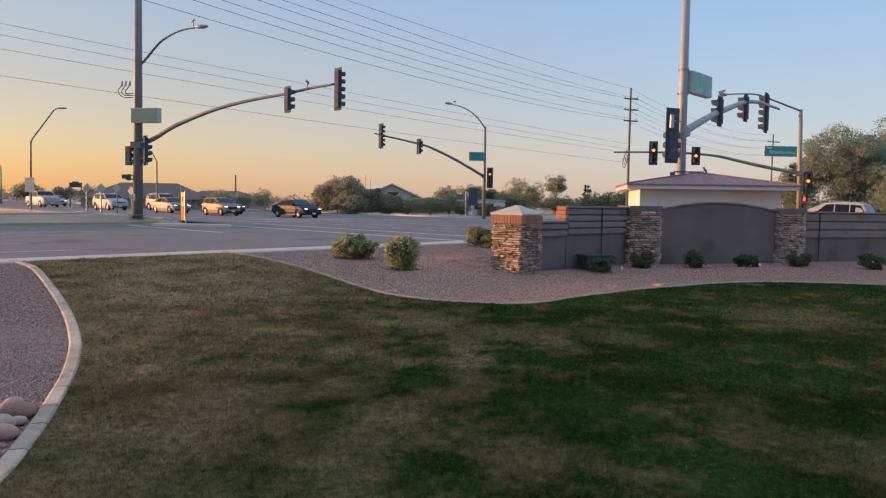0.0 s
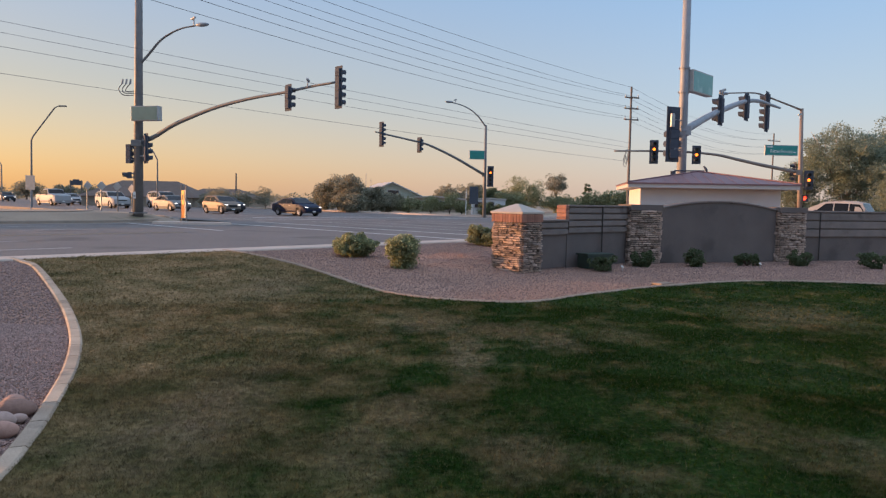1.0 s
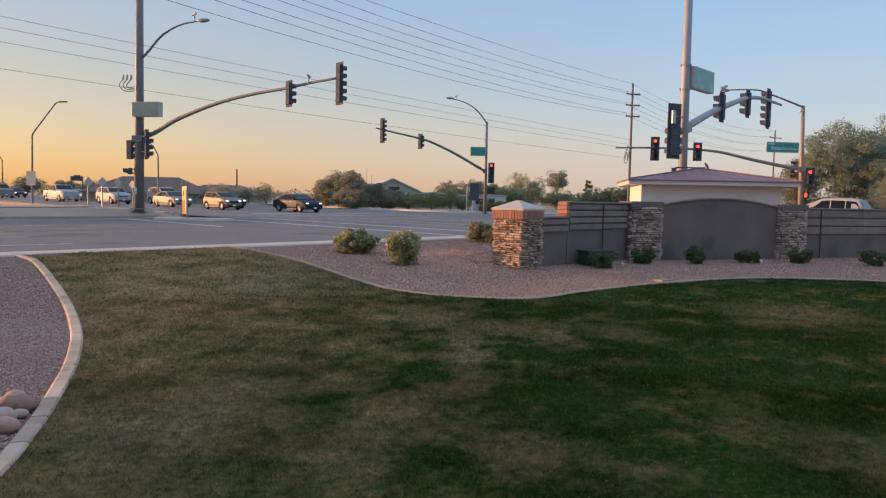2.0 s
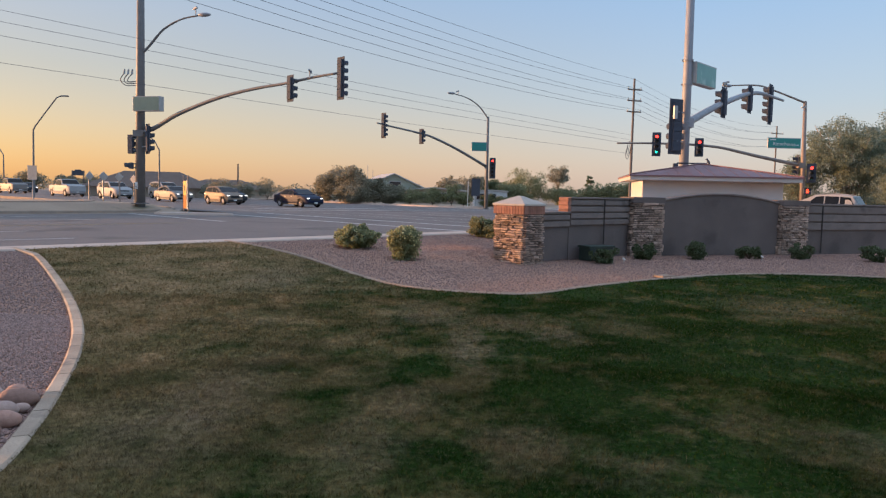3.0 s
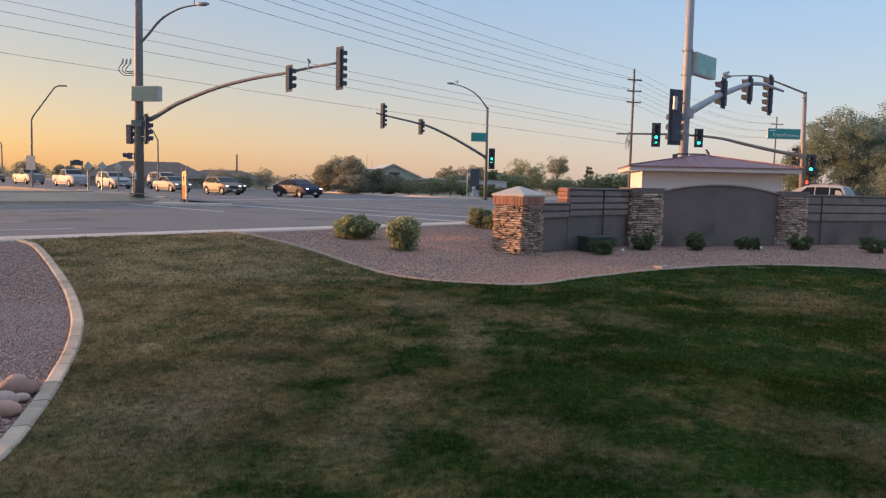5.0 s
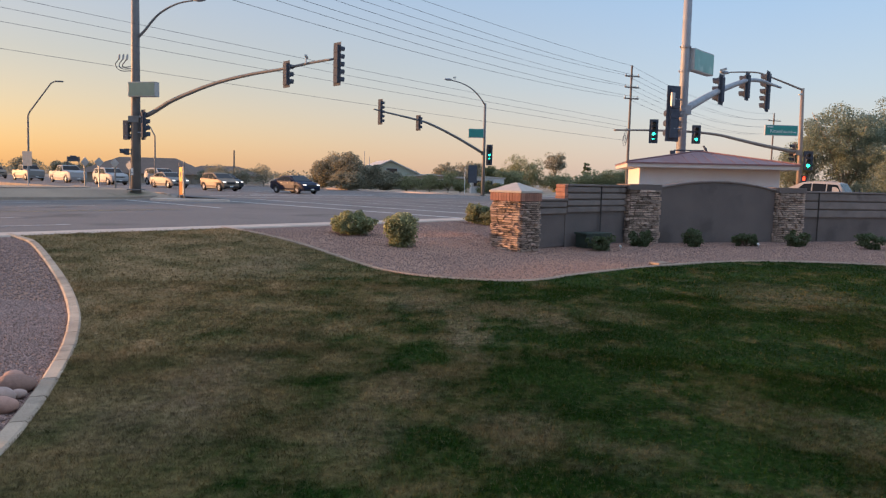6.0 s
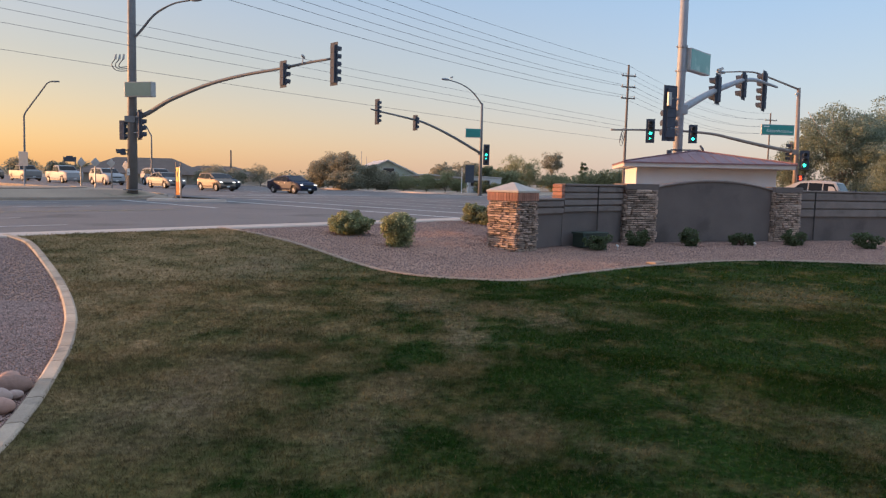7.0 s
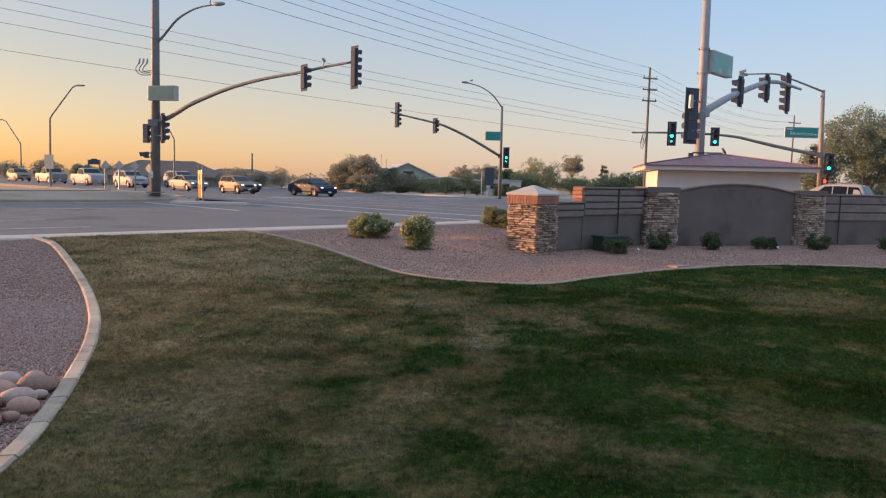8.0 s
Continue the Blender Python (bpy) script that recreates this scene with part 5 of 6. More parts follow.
    if kind == "pickup":
        part("bed_liner", boxed((-0.315 * length, 0, 0.64 * height), (0.33 * length, width * 0.80, 0.02)), M_PLASTIC, c)
    for s in (1, -1):
        for ax in axles:
            y = half(ax, wr + 0.1) - 0.01
            part("fender_trim", tubed([(ax + (wr + 0.05) * math.cos(a), s * y, wr + (wr + 0.05) * math.sin(a)) for a in np.linspace(-0.15, math.pi + 0.15, 11)], 0.04, 6), M_PLASTIC, c)
        part("sill", boxed((sum(axles) / 2, s * (half(0, 0.2 * height) - 0.03), 0.175 * height), (axles[1] - axles[0] - 2 * wr - 0.14, 0.08, 0.07 * height), None, 0.015), M_PLASTIC, c)
    if kind == "suv":
        for s in (1, -1):
            part("roof_rail", tubed([(-0.36 * length, s * width * 0.36, height * 0.985), (-0.2 * length, s * width * 0.36, height * 1.02), (0.04 * length, s * width * 0.36, height * 1.0)], 0.02, 6), M_RIM, c)
    for ax in axles:
        for s in (1, -1):
            w = new("wheel")
            w.parent = c
            w.location = (ax, s * (width / 2 - 0.12), wr)
            bm = bmesh.new()
            rings = []
            for y, r in ((-0.11, wr * 0.62), (-0.11, wr * 0.93), (-0.08, wr), (0.08, wr), (0.11, wr * 0.93), (0.11, wr * 0.62)):
                rings.append([bm.verts.new((r * math.cos(j * math.tau / 20), y, r * math.sin(j * math.tau / 20))) for j in range(20)])
            for a, b in zip(rings, rings[1:]):
                for j in range(20):
                    bm.faces.new((a[j], a[(j + 1) % 20], b[(j + 1) % 20], b[j]))
            bmesh.ops.recalc_face_normals(bm, faces=bm.faces)
            part("tyre", bm, M_TYRE, w)
            bm = bmesh.new()
            for y0 in (-0.09, 0.09):
                hub = bm.verts.new((0, y0 * 1.1, 0))
                rim = [bm.verts.new((wr * 0.62 * math.cos(j * math.tau / 20), y0, wr * 0.62 * math.sin(j * math.tau / 20))) for j in range(20)]
                mid = [bm.verts.new((wr * 0.5 * math.cos(j * math.tau / 20), y0 * (1.05 if j % 4 < 2 else 0.5), wr * 0.5 * math.sin(j * math.tau / 20))) for j in range(20)]
                for j in range(20):
                    bm.faces.new((rim[j], rim[(j + 1) % 20], mid[(j + 1) % 20], mid[j]))
                    bm.faces.new((hub, mid[j], mid[(j + 1) % 20]))
            bmesh.ops.recalc_face_normals(bm, faces=bm.faces)
            part("rim", bm, M_RIM, w)
    return c


HEADING = math.degrees(math.atan2(-N.y, -N.x))     # towards the intersection, along the cross street


def parked(u, n, z=ROAD_Z, turn=0.0):
    p = at(u, n, z)
    return pose(p.x, p.y, p.z, 0, 0, HEADING + turn)


car("sedan_car", "sedan", 4.75, 1.82, 1.44, BLUE, "dark blue coupe waiting at the stop line", parked(31.4, 33.4))
car("hatchback_car", "hatch", 3.8, 1.66, 1.52, BEIGE, "champagne hatchback waiting in the queue", parked(28.5, 40.1))
car("sedan_car", "sedan", 4.6, 1.80, 1.46, SILVER, "silver sedan waiting in the queue", parked(28.5, 49.0))
car("suv_car", "suv", 5.1, 1.95, 1.85, WHITE, "white sport utility vehicle behind the silver sedan", parked(34.5, 62.6), lit=False)
car("sedan_car", "sedan", 4.6, 1.80, 1.42, DARK, "charcoal sedan behind the champagne hatchback", parked(32.6, 46.4))
crossover = car("suv_car", "suv", 4.95, 1.93, 1.74, WHITE, "white crossover rolling up in the queue", parked(28.5, 61.9))
truck_a = car("pickup_truck", "pickup", 6.3, 2.05, 1.95, WHITE, "white pickup truck rolling up in the queue", parked(27.8, 73.2))
truck_b = car("pickup_truck", "pickup", 6.2, 2.05, 1.95, SILVER, "silver pickup truck rolling up in the queue", parked(27.8, 85.6))
suv_c = car("suv_car", "suv", 4.9, 1.92, 1.72, BEIGE, "tan sport utility vehicle arriving at the queue", parked(28.5, 98.5))
dark_d = car("sedan_car", "sedan", 4.7, 1.82, 1.46, DARK, "dark sedan arriving in the farther lane", parked(32.5, 97))
white_e = car("sedan_car", "sedan", 4.6, 1.80, 1.45, WHITE, "white sedan rolling up in the farther lane", parked(32.5, 79))
suv_f = car("suv_car", "suv", 4.4, 1.95, 1.89, WHITE, "large white sport utility vehicle creeping behind the wall", parked(45.0, -3.6, ROAD_Z, 180), lit=False)


# ---- street furniture beyond the road ----
def street_light(x, y, z, pts, label, r=0.09):
    s = thing("street_lamp", pose(x, y, z), label, "street lamp")
    p = [Vector(q) - Vector((x, y, z)) for q in pts[1:]]
    part("pole", tubed([(0, 0, -0.2), Vector(pts[1]) - Vector((x, y, z))], [r * 1.15, r * 0.75], 10), M_STEEL_SHADED, s)
    part("arm", tubed(p, [r * 0.75 - r * 0.3 * i / len(p) for i in range(len(p))], 8), M_STEEL_SHADED, s)
    d = (p[-1] - p[-2]).normalized()
    part("luminaire", boxed(tuple(p[-1] + d * 0.3), (0.75, 0.3, 0.14), Matrix.Rotation(math.atan2(d.y, d.x), 3, "Z"), 0.05), M_STEEL_SHADED, s)
    return s


street_light(-41.5, 75.0, 0.2, [(-41.5, 75, 0.2), (-41.4, 75, 6.9), (-41.2, 75, 7.3), (-39.05, 75, 10.1), (-38.75, 75, 10.28), (-38.5, 75, 10.3)], "grey street light with angled arm", 0.11)
street_light(-65.2, 110.0, 0.1, [(-65.2, 110, 0.1), (-65.2, 110, 5.6), (-65.4, 110, 5.95), (-67.3, 110, 8.9), (-67.8, 110, 9.1), (-68.0, 110, 9.1)], "distant grey street light", 0.11)
street_light(-28.8, 75.0, 0.2, [(-28.8, 75, 0.2), (-28.8, 75, 5.2), (-29.2, 75, 6.0), (-29.7, 75, 6.5), (-30.2, 75, 6.6)], "grey street light behind the large pole", 0.09)


def post_sign(x, y, z, h, shape, size, turn, label, face=M_SIGN_BACK, post=M_STEEL, w=None):
    s = thing("road_sign", pose(x, y, z, 0, 0, turn), label, "road sign", "road signs at the corner")
    part("post", boxed((0, 0, h / 2 - 0.1), (0.07, 0.07, h + 0.2), None, 0.01), post, s)
    if shape == "diamond":
        bm = boxed((0, -0.05, 0), (size, 0.02, size), None, 0.006)
        bmesh.ops.rotate(bm, matrix=Matrix.Rotation(radians(45), 3, "Y"), verts=bm.verts)
        bmesh.ops.translate(bm, vec=(0, 0, h - size * 0.62), verts=bm.verts)
    else:
        bm = boxed((0, -0.05, h - size / 2), (w or size * 0.7, 0.02, size), None, 0.006)
    part("plate", bm, face, s)
    return s


for x, y, tn in ((-22.00, 46.00, 65), (-21.13, 46.00, 48), (-20.12, 46.00, -10), (-19.21, 46.00, -22)):
    post_sign(x, y, terrain(*un(x, y)), 1.78, "diamond", 0.42, tn, "diamond road sign on a post seen from behind", M_SIGN_FRAME, M_SIGN_BACK)
u_, n_ = un(-34.9, 63)
post_sign(-34.9, 63, terrain(u_, n_), 3.0, "plate", 1.2, -15, "pale rectangular road sign on a post", M_SIGN_FRAME, w=0.95)
post_sign(4.3 - 1.2, 77.5, 0.15, 3.0, "plate", 1.8, 5, "dark sign board on posts beside the far kerb", M_SIGNAL, M_SIGN_FRAME, w=0.9)
post_sign(2.3, 77.3, 0.15, 2.8, "plate", 0.1, 5, "slim white post beside the far kerb", M_SIGN_FRAME, M_SIGN_WHITE, w=0.1)

# banner frame in the distance
gate = thing("notice_board", pose(-49.3, 100, 0.1, 0, 0, 0), "small notice board on two tall posts", "sign")
for x in (-0.75, 0.75):
    part("post", boxed((x, 0, 1.6), (0.12, 0.12, 3.4)), M_WOOD_POLE, gate)
part("board", boxed((0, 0, 2.95), (1.7, 0.1, 0.6), None, 0.01), M_SIGNAL, gate)
part("crest", boxed((0, 0, 3.32), (0.9, 0.1, 0.2), None, 0.05), M_SIGNAL, gate)

# reflective marker on its island nose
mk = thing("object_marker", pose(-13.55, 38.9, ROAD_Z + 0.10, 0, 0, -40) @ Matrix.Scale(0.9, 4), "orange reflective marker board between two posts", "road marker")
for x in (-0.24, 0.24):
    part("post", tubed([(x, 0, -0.1), (x, 0, 2.15)], 0.045, 8), M_STEEL_TAN, mk)
    part("foot", boxed((x, 0, 0.02), (0.16, 0.16, 0.05), None, 0.01), M_SIGN_FRAME, mk)
part("board", boxed((0, -0.055, 1.42), (0.36, 0.03, 0.82), None, 0.01), M_AMBER_SHEET, mk, "bright amber reflective sheet")
part("board", boxed((0, -0.055, 0.62), (0.36, 0.03, 0.76), None, 0.01), M_ORANGE, mk, "orange reflective sheet")
for x in (-0.225, 0.225):
    part("edge_strip", boxed((x, -0.06, 1.05), (0.05, 0.03, 1.66), None, 0.008), M_SIGN_FRAME if x > 0 else M_SIGNAL, mk)
part("arrow_patch", boxed((-0.02, -0.075, 1.42), (0.09, 0.008, 0.30)), M_SIGNAL, mk)
part("arrow_patch", boxed((0.16, -0.075, 1.25), (0.035, 0.008, 1.1)), M_SIGNAL, mk)
bm = bmesh.new()
top = [bm.verts.new((1.6 * math.cos(a) * (1.5 if math.cos(a) > 0 else 1), 0.8 * math.sin(a), 0.17)) for a in np.linspace(0, math.tau, 24, endpoint=False)]
low = [bm.verts.new((v.co.x * 1.06, v.co.y * 1.1, -0.1)) for v in top]
bm.faces.new(top)
for i in range(24):
    bm.faces.new((low[i], low[(i + 1) % 24], top[(i + 1) % 24], top[i]))
isl = part("island_nose", bm, M_CONCRETE)
isl.matrix_basis = pose(-13.55, 38.9, ROAD_Z - 0.06, 0, 0, 5)
tagged(isl, "low rounded concrete island nose in the road", "traffic island", kind="structure")


# ---- utility poles and overhead lines ----
def utility_pole(x, y, top, arms, turn, label, r=0.14):
    p = thing("utility_pole", pose(x, y, 0.1, 0, 0, turn), label, "utility pole")
    part("pole", tubed([(0, 0, -0.3), (0, 0, top)], [r, r * 0.65], 10), M_WOOD_POLE, p)
    for z, w in arms:
        arm = part("crossarm", boxed((0, -0.12, z), (w, 0.10, 0.12), None, 0.01), M_WOOD_POLE, p)
        for x in (-w / 2 + 0.1, w / 2 - 0.1):
            part("insulator", tubed([(x, -0.12, z + 0.06), (x, -0.12, z + 0.26)], [0.05, 0.03], 8), M_SIGN_FRAME, arm)
    return p


UA = ((11.3, 1.5), (10.3, 1.5), (9.3, 1.5))
utility_pole(17.0, 69.0, 12.3, UA, 20, "tall wooden utility pole with three crossarms")
utility_pole(48.2, 110.0, 12.3, ((11.2, 2.2),), 20, "distant wooden utility pole with a crossarm")
utility_pole(-26.75, 96, 4.55, (), 0, "short dark wooden pole in the distance", 0.14)
coil = thing("cable_coil", pose(16.75, 68.85, 6.2), "coiled cable loops hanging on the utility pole", "cable")
for i in range(3):
    part("loop", tubed([(0.16 * math.cos(a) - 0.08 * i, 0, 0.5 * math.sin(a) - 0.3 * i) for a in np.linspace(0, math.tau, 17)], 0.025, 5), M_WIRE, coil)
pot = thing("transformer_drop", pose(-17.85, 42.2, 7.55), "dangling cable loops and insulators behind the large pole", "cable")
for i in range(3):
    a = [(-0.3 + 0.22 * i, 0, 0.32), (-0.5 + 0.2 * i, 0, 0.0), (-0.2 + 0.1 * i, 0, -0.32 + 0.1 * i), (0.55, 0, -0.3 + 0.12 * i)]
    part("loop", tubed(curve_points(a, 6), 0.025, 6), M_WIRE, pot)
    part("insulator", tubed([(-0.3 + 0.22 * i, 0, 0.30), (-0.26 + 0.22 * i, 0, 0.58)], [0.07, 0.045], 8), M_SIGN_FRAME, pot)


def wire(a, b, sag, label="thin overhead cable across the sky", r=0.0115):
    a, b = Vector(a), Vector(b)
    pts = [a.lerp(b, i / 24) - Vector((0, 0, sag * 4 * (i / 24) * (1 - i / 24))) for i in range(25)]
    return tagged(part("overhead_wire", tubed(pts, r, 5), M_WIRE), label, "cable", "overhead wires")


# upper lines from the tall pole over the road towards the camera's side
for x, y, z, far, sag in ((16.4, 68.8, 9.5, 10.4, 1.0), (17.6, 69.2, 9.6, 10.8, 1.0), (16.4, 68.8, 10.5, 11.5, 1.1), (17.6, 69.2, 10.5, 11.7, 1.0),
                          (16.4, 68.8, 11.5, 12.2, 1.0), (17.6, 69.2, 11.5, 12.5, 0.95), (17.0, 69.0, 12.35, 12.5, 0.6)):
    wire((x, y, z), (x - 38.2, y - 52.6, far), sag)
    wire((x, y, z), (x + 31.2, y + 41.0, z), 1.2)
# lines on the far side of the main road
for zl, zr, sag in ((10.65, 7.3, 0.25), (10.1, 6.85, 0.25), (9.35, 6.5, 0.25), (8.0, 5.6, 0.25)):
    wire((-33.8, 23.3, zl), (16.9, 69.0, zr), sag, r=0.010)


# ---- buildings beyond the road ----
M_ROOF_DARK = material("dark_brown_shingle", (0.17, 0.12, 0.092), (0.12, 0.085, 0.068), 1.5, 0.9, 0.4, 20)
M_WALL_GREEN = material("faded_green_siding", (0.42, 0.43, 0.34), (0.33, 0.34, 0.27), 1.0, 0.9, 0.2, 20)
M_WALL_TAN = material("tan_house_stucco", (0.40, 0.32, 0.24), (0.32, 0.25, 0.19), 0.8, 0.95, 0.3, 40)
M_GLASS = material("dark_window_glass", (0.03, 0.035, 0.04), (0.02, 0.022, 0.026), 2, 0.08)
M_METAL_PALE = material("pale_metal_roof", (0.50, 0.46, 0.42), (0.38, 0.35, 0.32), 1.2, 0.6, 0.1, 20)


def gable_house(name, x, y, turn, w, d, wall_h, rise, wall, roof, label, windows, hip=0.0, over=0.5):
    """A house with a ridge along its depth; w: its width across the ridge."""
    h = thing(name, pose(x, y, 0.05, 0, 0, turn), label, "house")
    bm = bmesh.new()
    fr = [bm.verts.new(p) for p in ((-w / 2, -d / 2, 0), (w / 2, -d / 2, 0), (w / 2, -d / 2, wall_h), (0, -d / 2, wall_h + (rise if not hip else 0)), (-w / 2, -d / 2, wall_h))]
    f = bm.faces.new(fr)
    ext = bmesh.ops.extrude_face_region(bm, geom=[f])
    bmesh.ops.translate(bm, vec=(0, d, 0), verts=[v for v in ext["geom"] if isinstance(v, bmesh.types.BMVert)])
    bmesh.ops.recalc_face_normals(bm, faces=bm.faces)
    part("wall", bm, wall, h)
    slope = rise / (w / 2)
    if hip:
        bm = bmesh.new()
        e = [bm.verts.new(p) for p in ((-w / 2 - over, -d / 2 - over, wall_h), (w / 2 + over, -d / 2 - over, wall_h), (w / 2 + over, d / 2 + over, wall_h), (-w / 2 - over, d / 2 + over, wall_h))]
        r = [bm.verts.new((-hip / 2, 0, wall_h + rise)), bm.verts.new((hip / 2, 0, wall_h + rise))]
        for q in ((e[0], e[1], r[1], r[0]), (e[1], e[2], r[1]), (e[2], e[3], r[0], r[1]), (e[3], e[0], r[0]), (e[3], e[2], e[1], e[0])):
            bm.faces.new(q)
        part("roof", bm, roof, h)
    else:
        for s in (-1, 1):
            bm = bmesh.new()
            a = [(0, wall_h + rise + 0.02), (s * (w / 2 + over), wall_h - over * slope + 0.02), (s * (w / 2 + over), wall_h - over * slope + 0.18), (0, wall_h + rise + 0.18)]
            f = bm.faces.new([bm.verts.new((p, -d / 2 - over, z)) for p, z in a])
            ext = bmesh.ops.extrude_face_region(bm, geom=[f])
            bmesh.ops.translate(bm, vec=(0, d + 2 * over, 0), verts=[v for v in ext["geom"] if isinstance(v, bmesh.types.BMVert)])
            bmesh.ops.recalc_face_normals(bm, faces=bm.faces)
            part("roof", bm, roof, h)
    for wx, wz, ww, wh in windows:
        win = part("window", boxed((wx, -d / 2 - 0.01, wz), (ww + 0.2, 0.08, wh + 0.2), None, 0.01), M_SIGN_FRAME, h)
        part("pane", boxed((wx, -d / 2 - 0.045, wz), (ww, 0.03, wh)), M_GLASS, win)
    return h


gable_house("house", -8.6, 108, 14, 8.0, 12, 2.1, 1.75, M_WALL_GREEN, M_METAL_PALE, "faded green gabled house with pale metal roof", ((0.2, 2.5, 1.5, 0.7), (-2.2, 1.3, 1.1, 0.9), (2.2, 1.3, 1.1, 0.9)))
gable_house("long_shed", -1.6, 100, 4, 7.5, 5, 1.75, 0.3, M_WALL_TAN, M_METAL_PALE, "low long shed with a pale flat roof", ((-1.5, 1.1, 0.9, 0.7), (1.2, 1.1, 0.9, 0.7)))
gable_house("mobile_home", 5.2, 88, 0, 3.8, 4, 1.75, 0.1, M_STUCCO_WHITE, M_METAL_PALE, "small white flat-roofed trailer building", ((-1.2, 1.2, 0.8, 0.6), (0.2, 1.2, 0.7, 0.6)), over=0.12)
gable_house("house", -38.2, 97, 6, 13.2, 11, 1.35, 2.05, M_WALL_TAN, M_ROOF_DARK, "single-storey house with dark brown hipped roof", ((-3, 0.9, 1.4, 0.7), (2, 0.9, 1.4, 0.7)), hip=7.0)
gable_house("house", -31.0, 104, 0, 10, 9, 1.3, 1.3, M_WALL_TAN, M_ROOF_DARK, "single-storey house with dark brown roof", ((1, 0.9, 1.4, 0.7),), hip=5.0)
gable_house("house", 37.0, 128, -8, 16, 10, 2.4, 1.8, M_STUCCO_WHITE, M_ROOF_DARK, "pale stucco house behind the shade trees", ((-4, 1.4, 1.4, 1.0), (2, 1.4, 1.4, 1.0)), hip=8.0)

for x, h in ((-10.9, 5.2), (-10.2, 4.5)):
    mast = thing("antenna", pose(x, 104, 3.0), "thin antenna mast on the house roof", "antenna")
    part("mast", tubed([(0, 0, -0.6), (0, 0, h - 3.0)], 0.035, 6), M_STEEL, mast)
# back of the garden wall, a gate post stump and bushes seen between wall and trees
fence = thing("rail_fence", pose(23.6, 46.5, 0.15, 0, 0, -8), "dark metal rail fence behind the wall", "fence")
for i in range(9):
    part("picket", boxed((i * 0.28, 0, 0.75), (0.05, 0.05, 1.5)), M_SIGNAL, fence)
for z in (0.3, 1.35):
    part("rail", boxed((1.12, 0, z), (2.4, 0.05, 0.06)), M_SIGNAL, fence)


# ---- small things near the camera ----
def river_rock(x, y, sx, sy, sz, turn, seed):
    bm = bmesh.new()
    bmesh.ops.create_icosphere(bm, subdivisions=3, radius=0.5)
    for v in bm.verts:
        v.co *= 1 + 0.16 * noise.noise(v.co * 1.6 + Vector((seed * 2.3, 0, 0))) + 0.05 * noise.noise(v.co * 5 + Vector((seed, 1, 0)))
        v.co = Vector((v.co.x * sx, v.co.y * sy, v.co.z * sz))
    ob = part("river_rock", bm, M_ROCK_PALE if seed % 3 == 0 else M_ROCK, smooth=True)
    ob.matrix_basis = pose(x, y, lift(x, y) + sz * 0.28, 0, 0, turn)
    return tagged(ob, "smooth pinkish grey river rock on the gravel", "rock", "pile of river rocks")


for i, (x, y, sx, sy, sz, tn) in enumerate(((-3.24, 5.58, 0.30, 0.20, 0.16, 20), (-3.46, 5.40, 0.34, 0.24, 0.17, -10), (-3.20, 5.28, 0.26, 0.19, 0.15, 35), (-3.05, 5.10, 0.22, 0.16, 0.13, 10),
                                            (-3.36, 5.05, 0.33, 0.25, 0.19, 60), (-3.55, 5.72, 0.22, 0.18, 0.14, 0), (-3.66, 5.12, 0.26, 0.2, 0.15, 25), (-3.14, 4.80, 0.24, 0.18, 0.14, -30),
                                            (-3.42, 4.72, 0.28, 0.22, 0.17, 15), (-3.80, 5.50, 0.28, 0.2, 0.15, 70), (-3.40, 5.86, 0.16, 0.12, 0.1, 0), (-3.12, 5.42, 0.12, 0.1, 0.08, 30), (-3.02, 4.90, 0.12, 0.09, 0.08, 30))):
    river_rock(x, y, sx, sy, sz, tn, i + 1)

bird = thing("bird", pose(9.64, 27.5, 2.90, 0, 0, 150), "small dark bird perched on the roof", "bird")
bm = bmesh.new()
bmesh.ops.create_uvsphere(bm, u_segments=12, v_segments=8, radius=0.5)
bmesh.ops.scale(bm, vec=(0.20, 0.09, 0.10), verts=bm.verts)
bmesh.ops.rotate(bm, matrix=Matrix.Rotation(radians(-58), 3, "Y"), verts=bm.verts)
bmesh.ops.translate(bm, vec=(0.03, 0, 0.12), verts=bm.verts)
part("body", bm, M_SIGNAL, bird, smooth=True)
bm = bmesh.new()
bmesh.ops.create_uvsphere(bm, u_segments=10, v_segments=8, radius=0.04, matrix=Matrix.Translation((0.085, 0, 0.21)))
tube(bm, [(0.115, 0, 0.21), (0.155, 0, 0.205)], [0.012, 0.003], 6)
part("head", bm, M_SIGNAL, bird, smooth=True)
part("tail", boxed((-0.05, 0, 0.02), (0.14, 0.035, 0.012), Matrix.Rotation(radians(-58), 3, "Y")), M_SIGNAL, bird)
for s in (-0.02, 0.02):
    part("leg", tubed([(0.01, s, 0.08), (0.01, s, 0.0)], 0.005, 5), M_SIGNAL, bird)
pipe = thing("roof_vent", pose(9.0, 28.6, 2.83, 0, 0, -9), "dark pipe rail and vent on the roof", "vent")
part("vent", boxed((-0.25, 0, 0.06), (0.18, 0.18, 0.20), None, 0.02), M_SIGNAL, pipe)
part("rail", tubed([(-0.2, 0, 0.17), (0.9, 0, 0.17)], 0.03, 6), M_SIGNAL, pipe)
part("stub", tubed([(0.85, 0, -0.1), (0.85, 0, 0.17)], 0.03, 6), M_SIGNAL, pipe)

# valve box lid and a spotlight stub by the edging
lid = part("valve_cover", boxed((0, 0, 0), (0.42, 0.28, 0.05), None, 0.015), M_EDGING)
lid.matrix_basis = pose(4.72, 15.85, lift(4.72, 15.85) + 0.01, 0, 0, 35)
tagged(lid, "pale concrete valve box cover set in gravel", "valve cover")
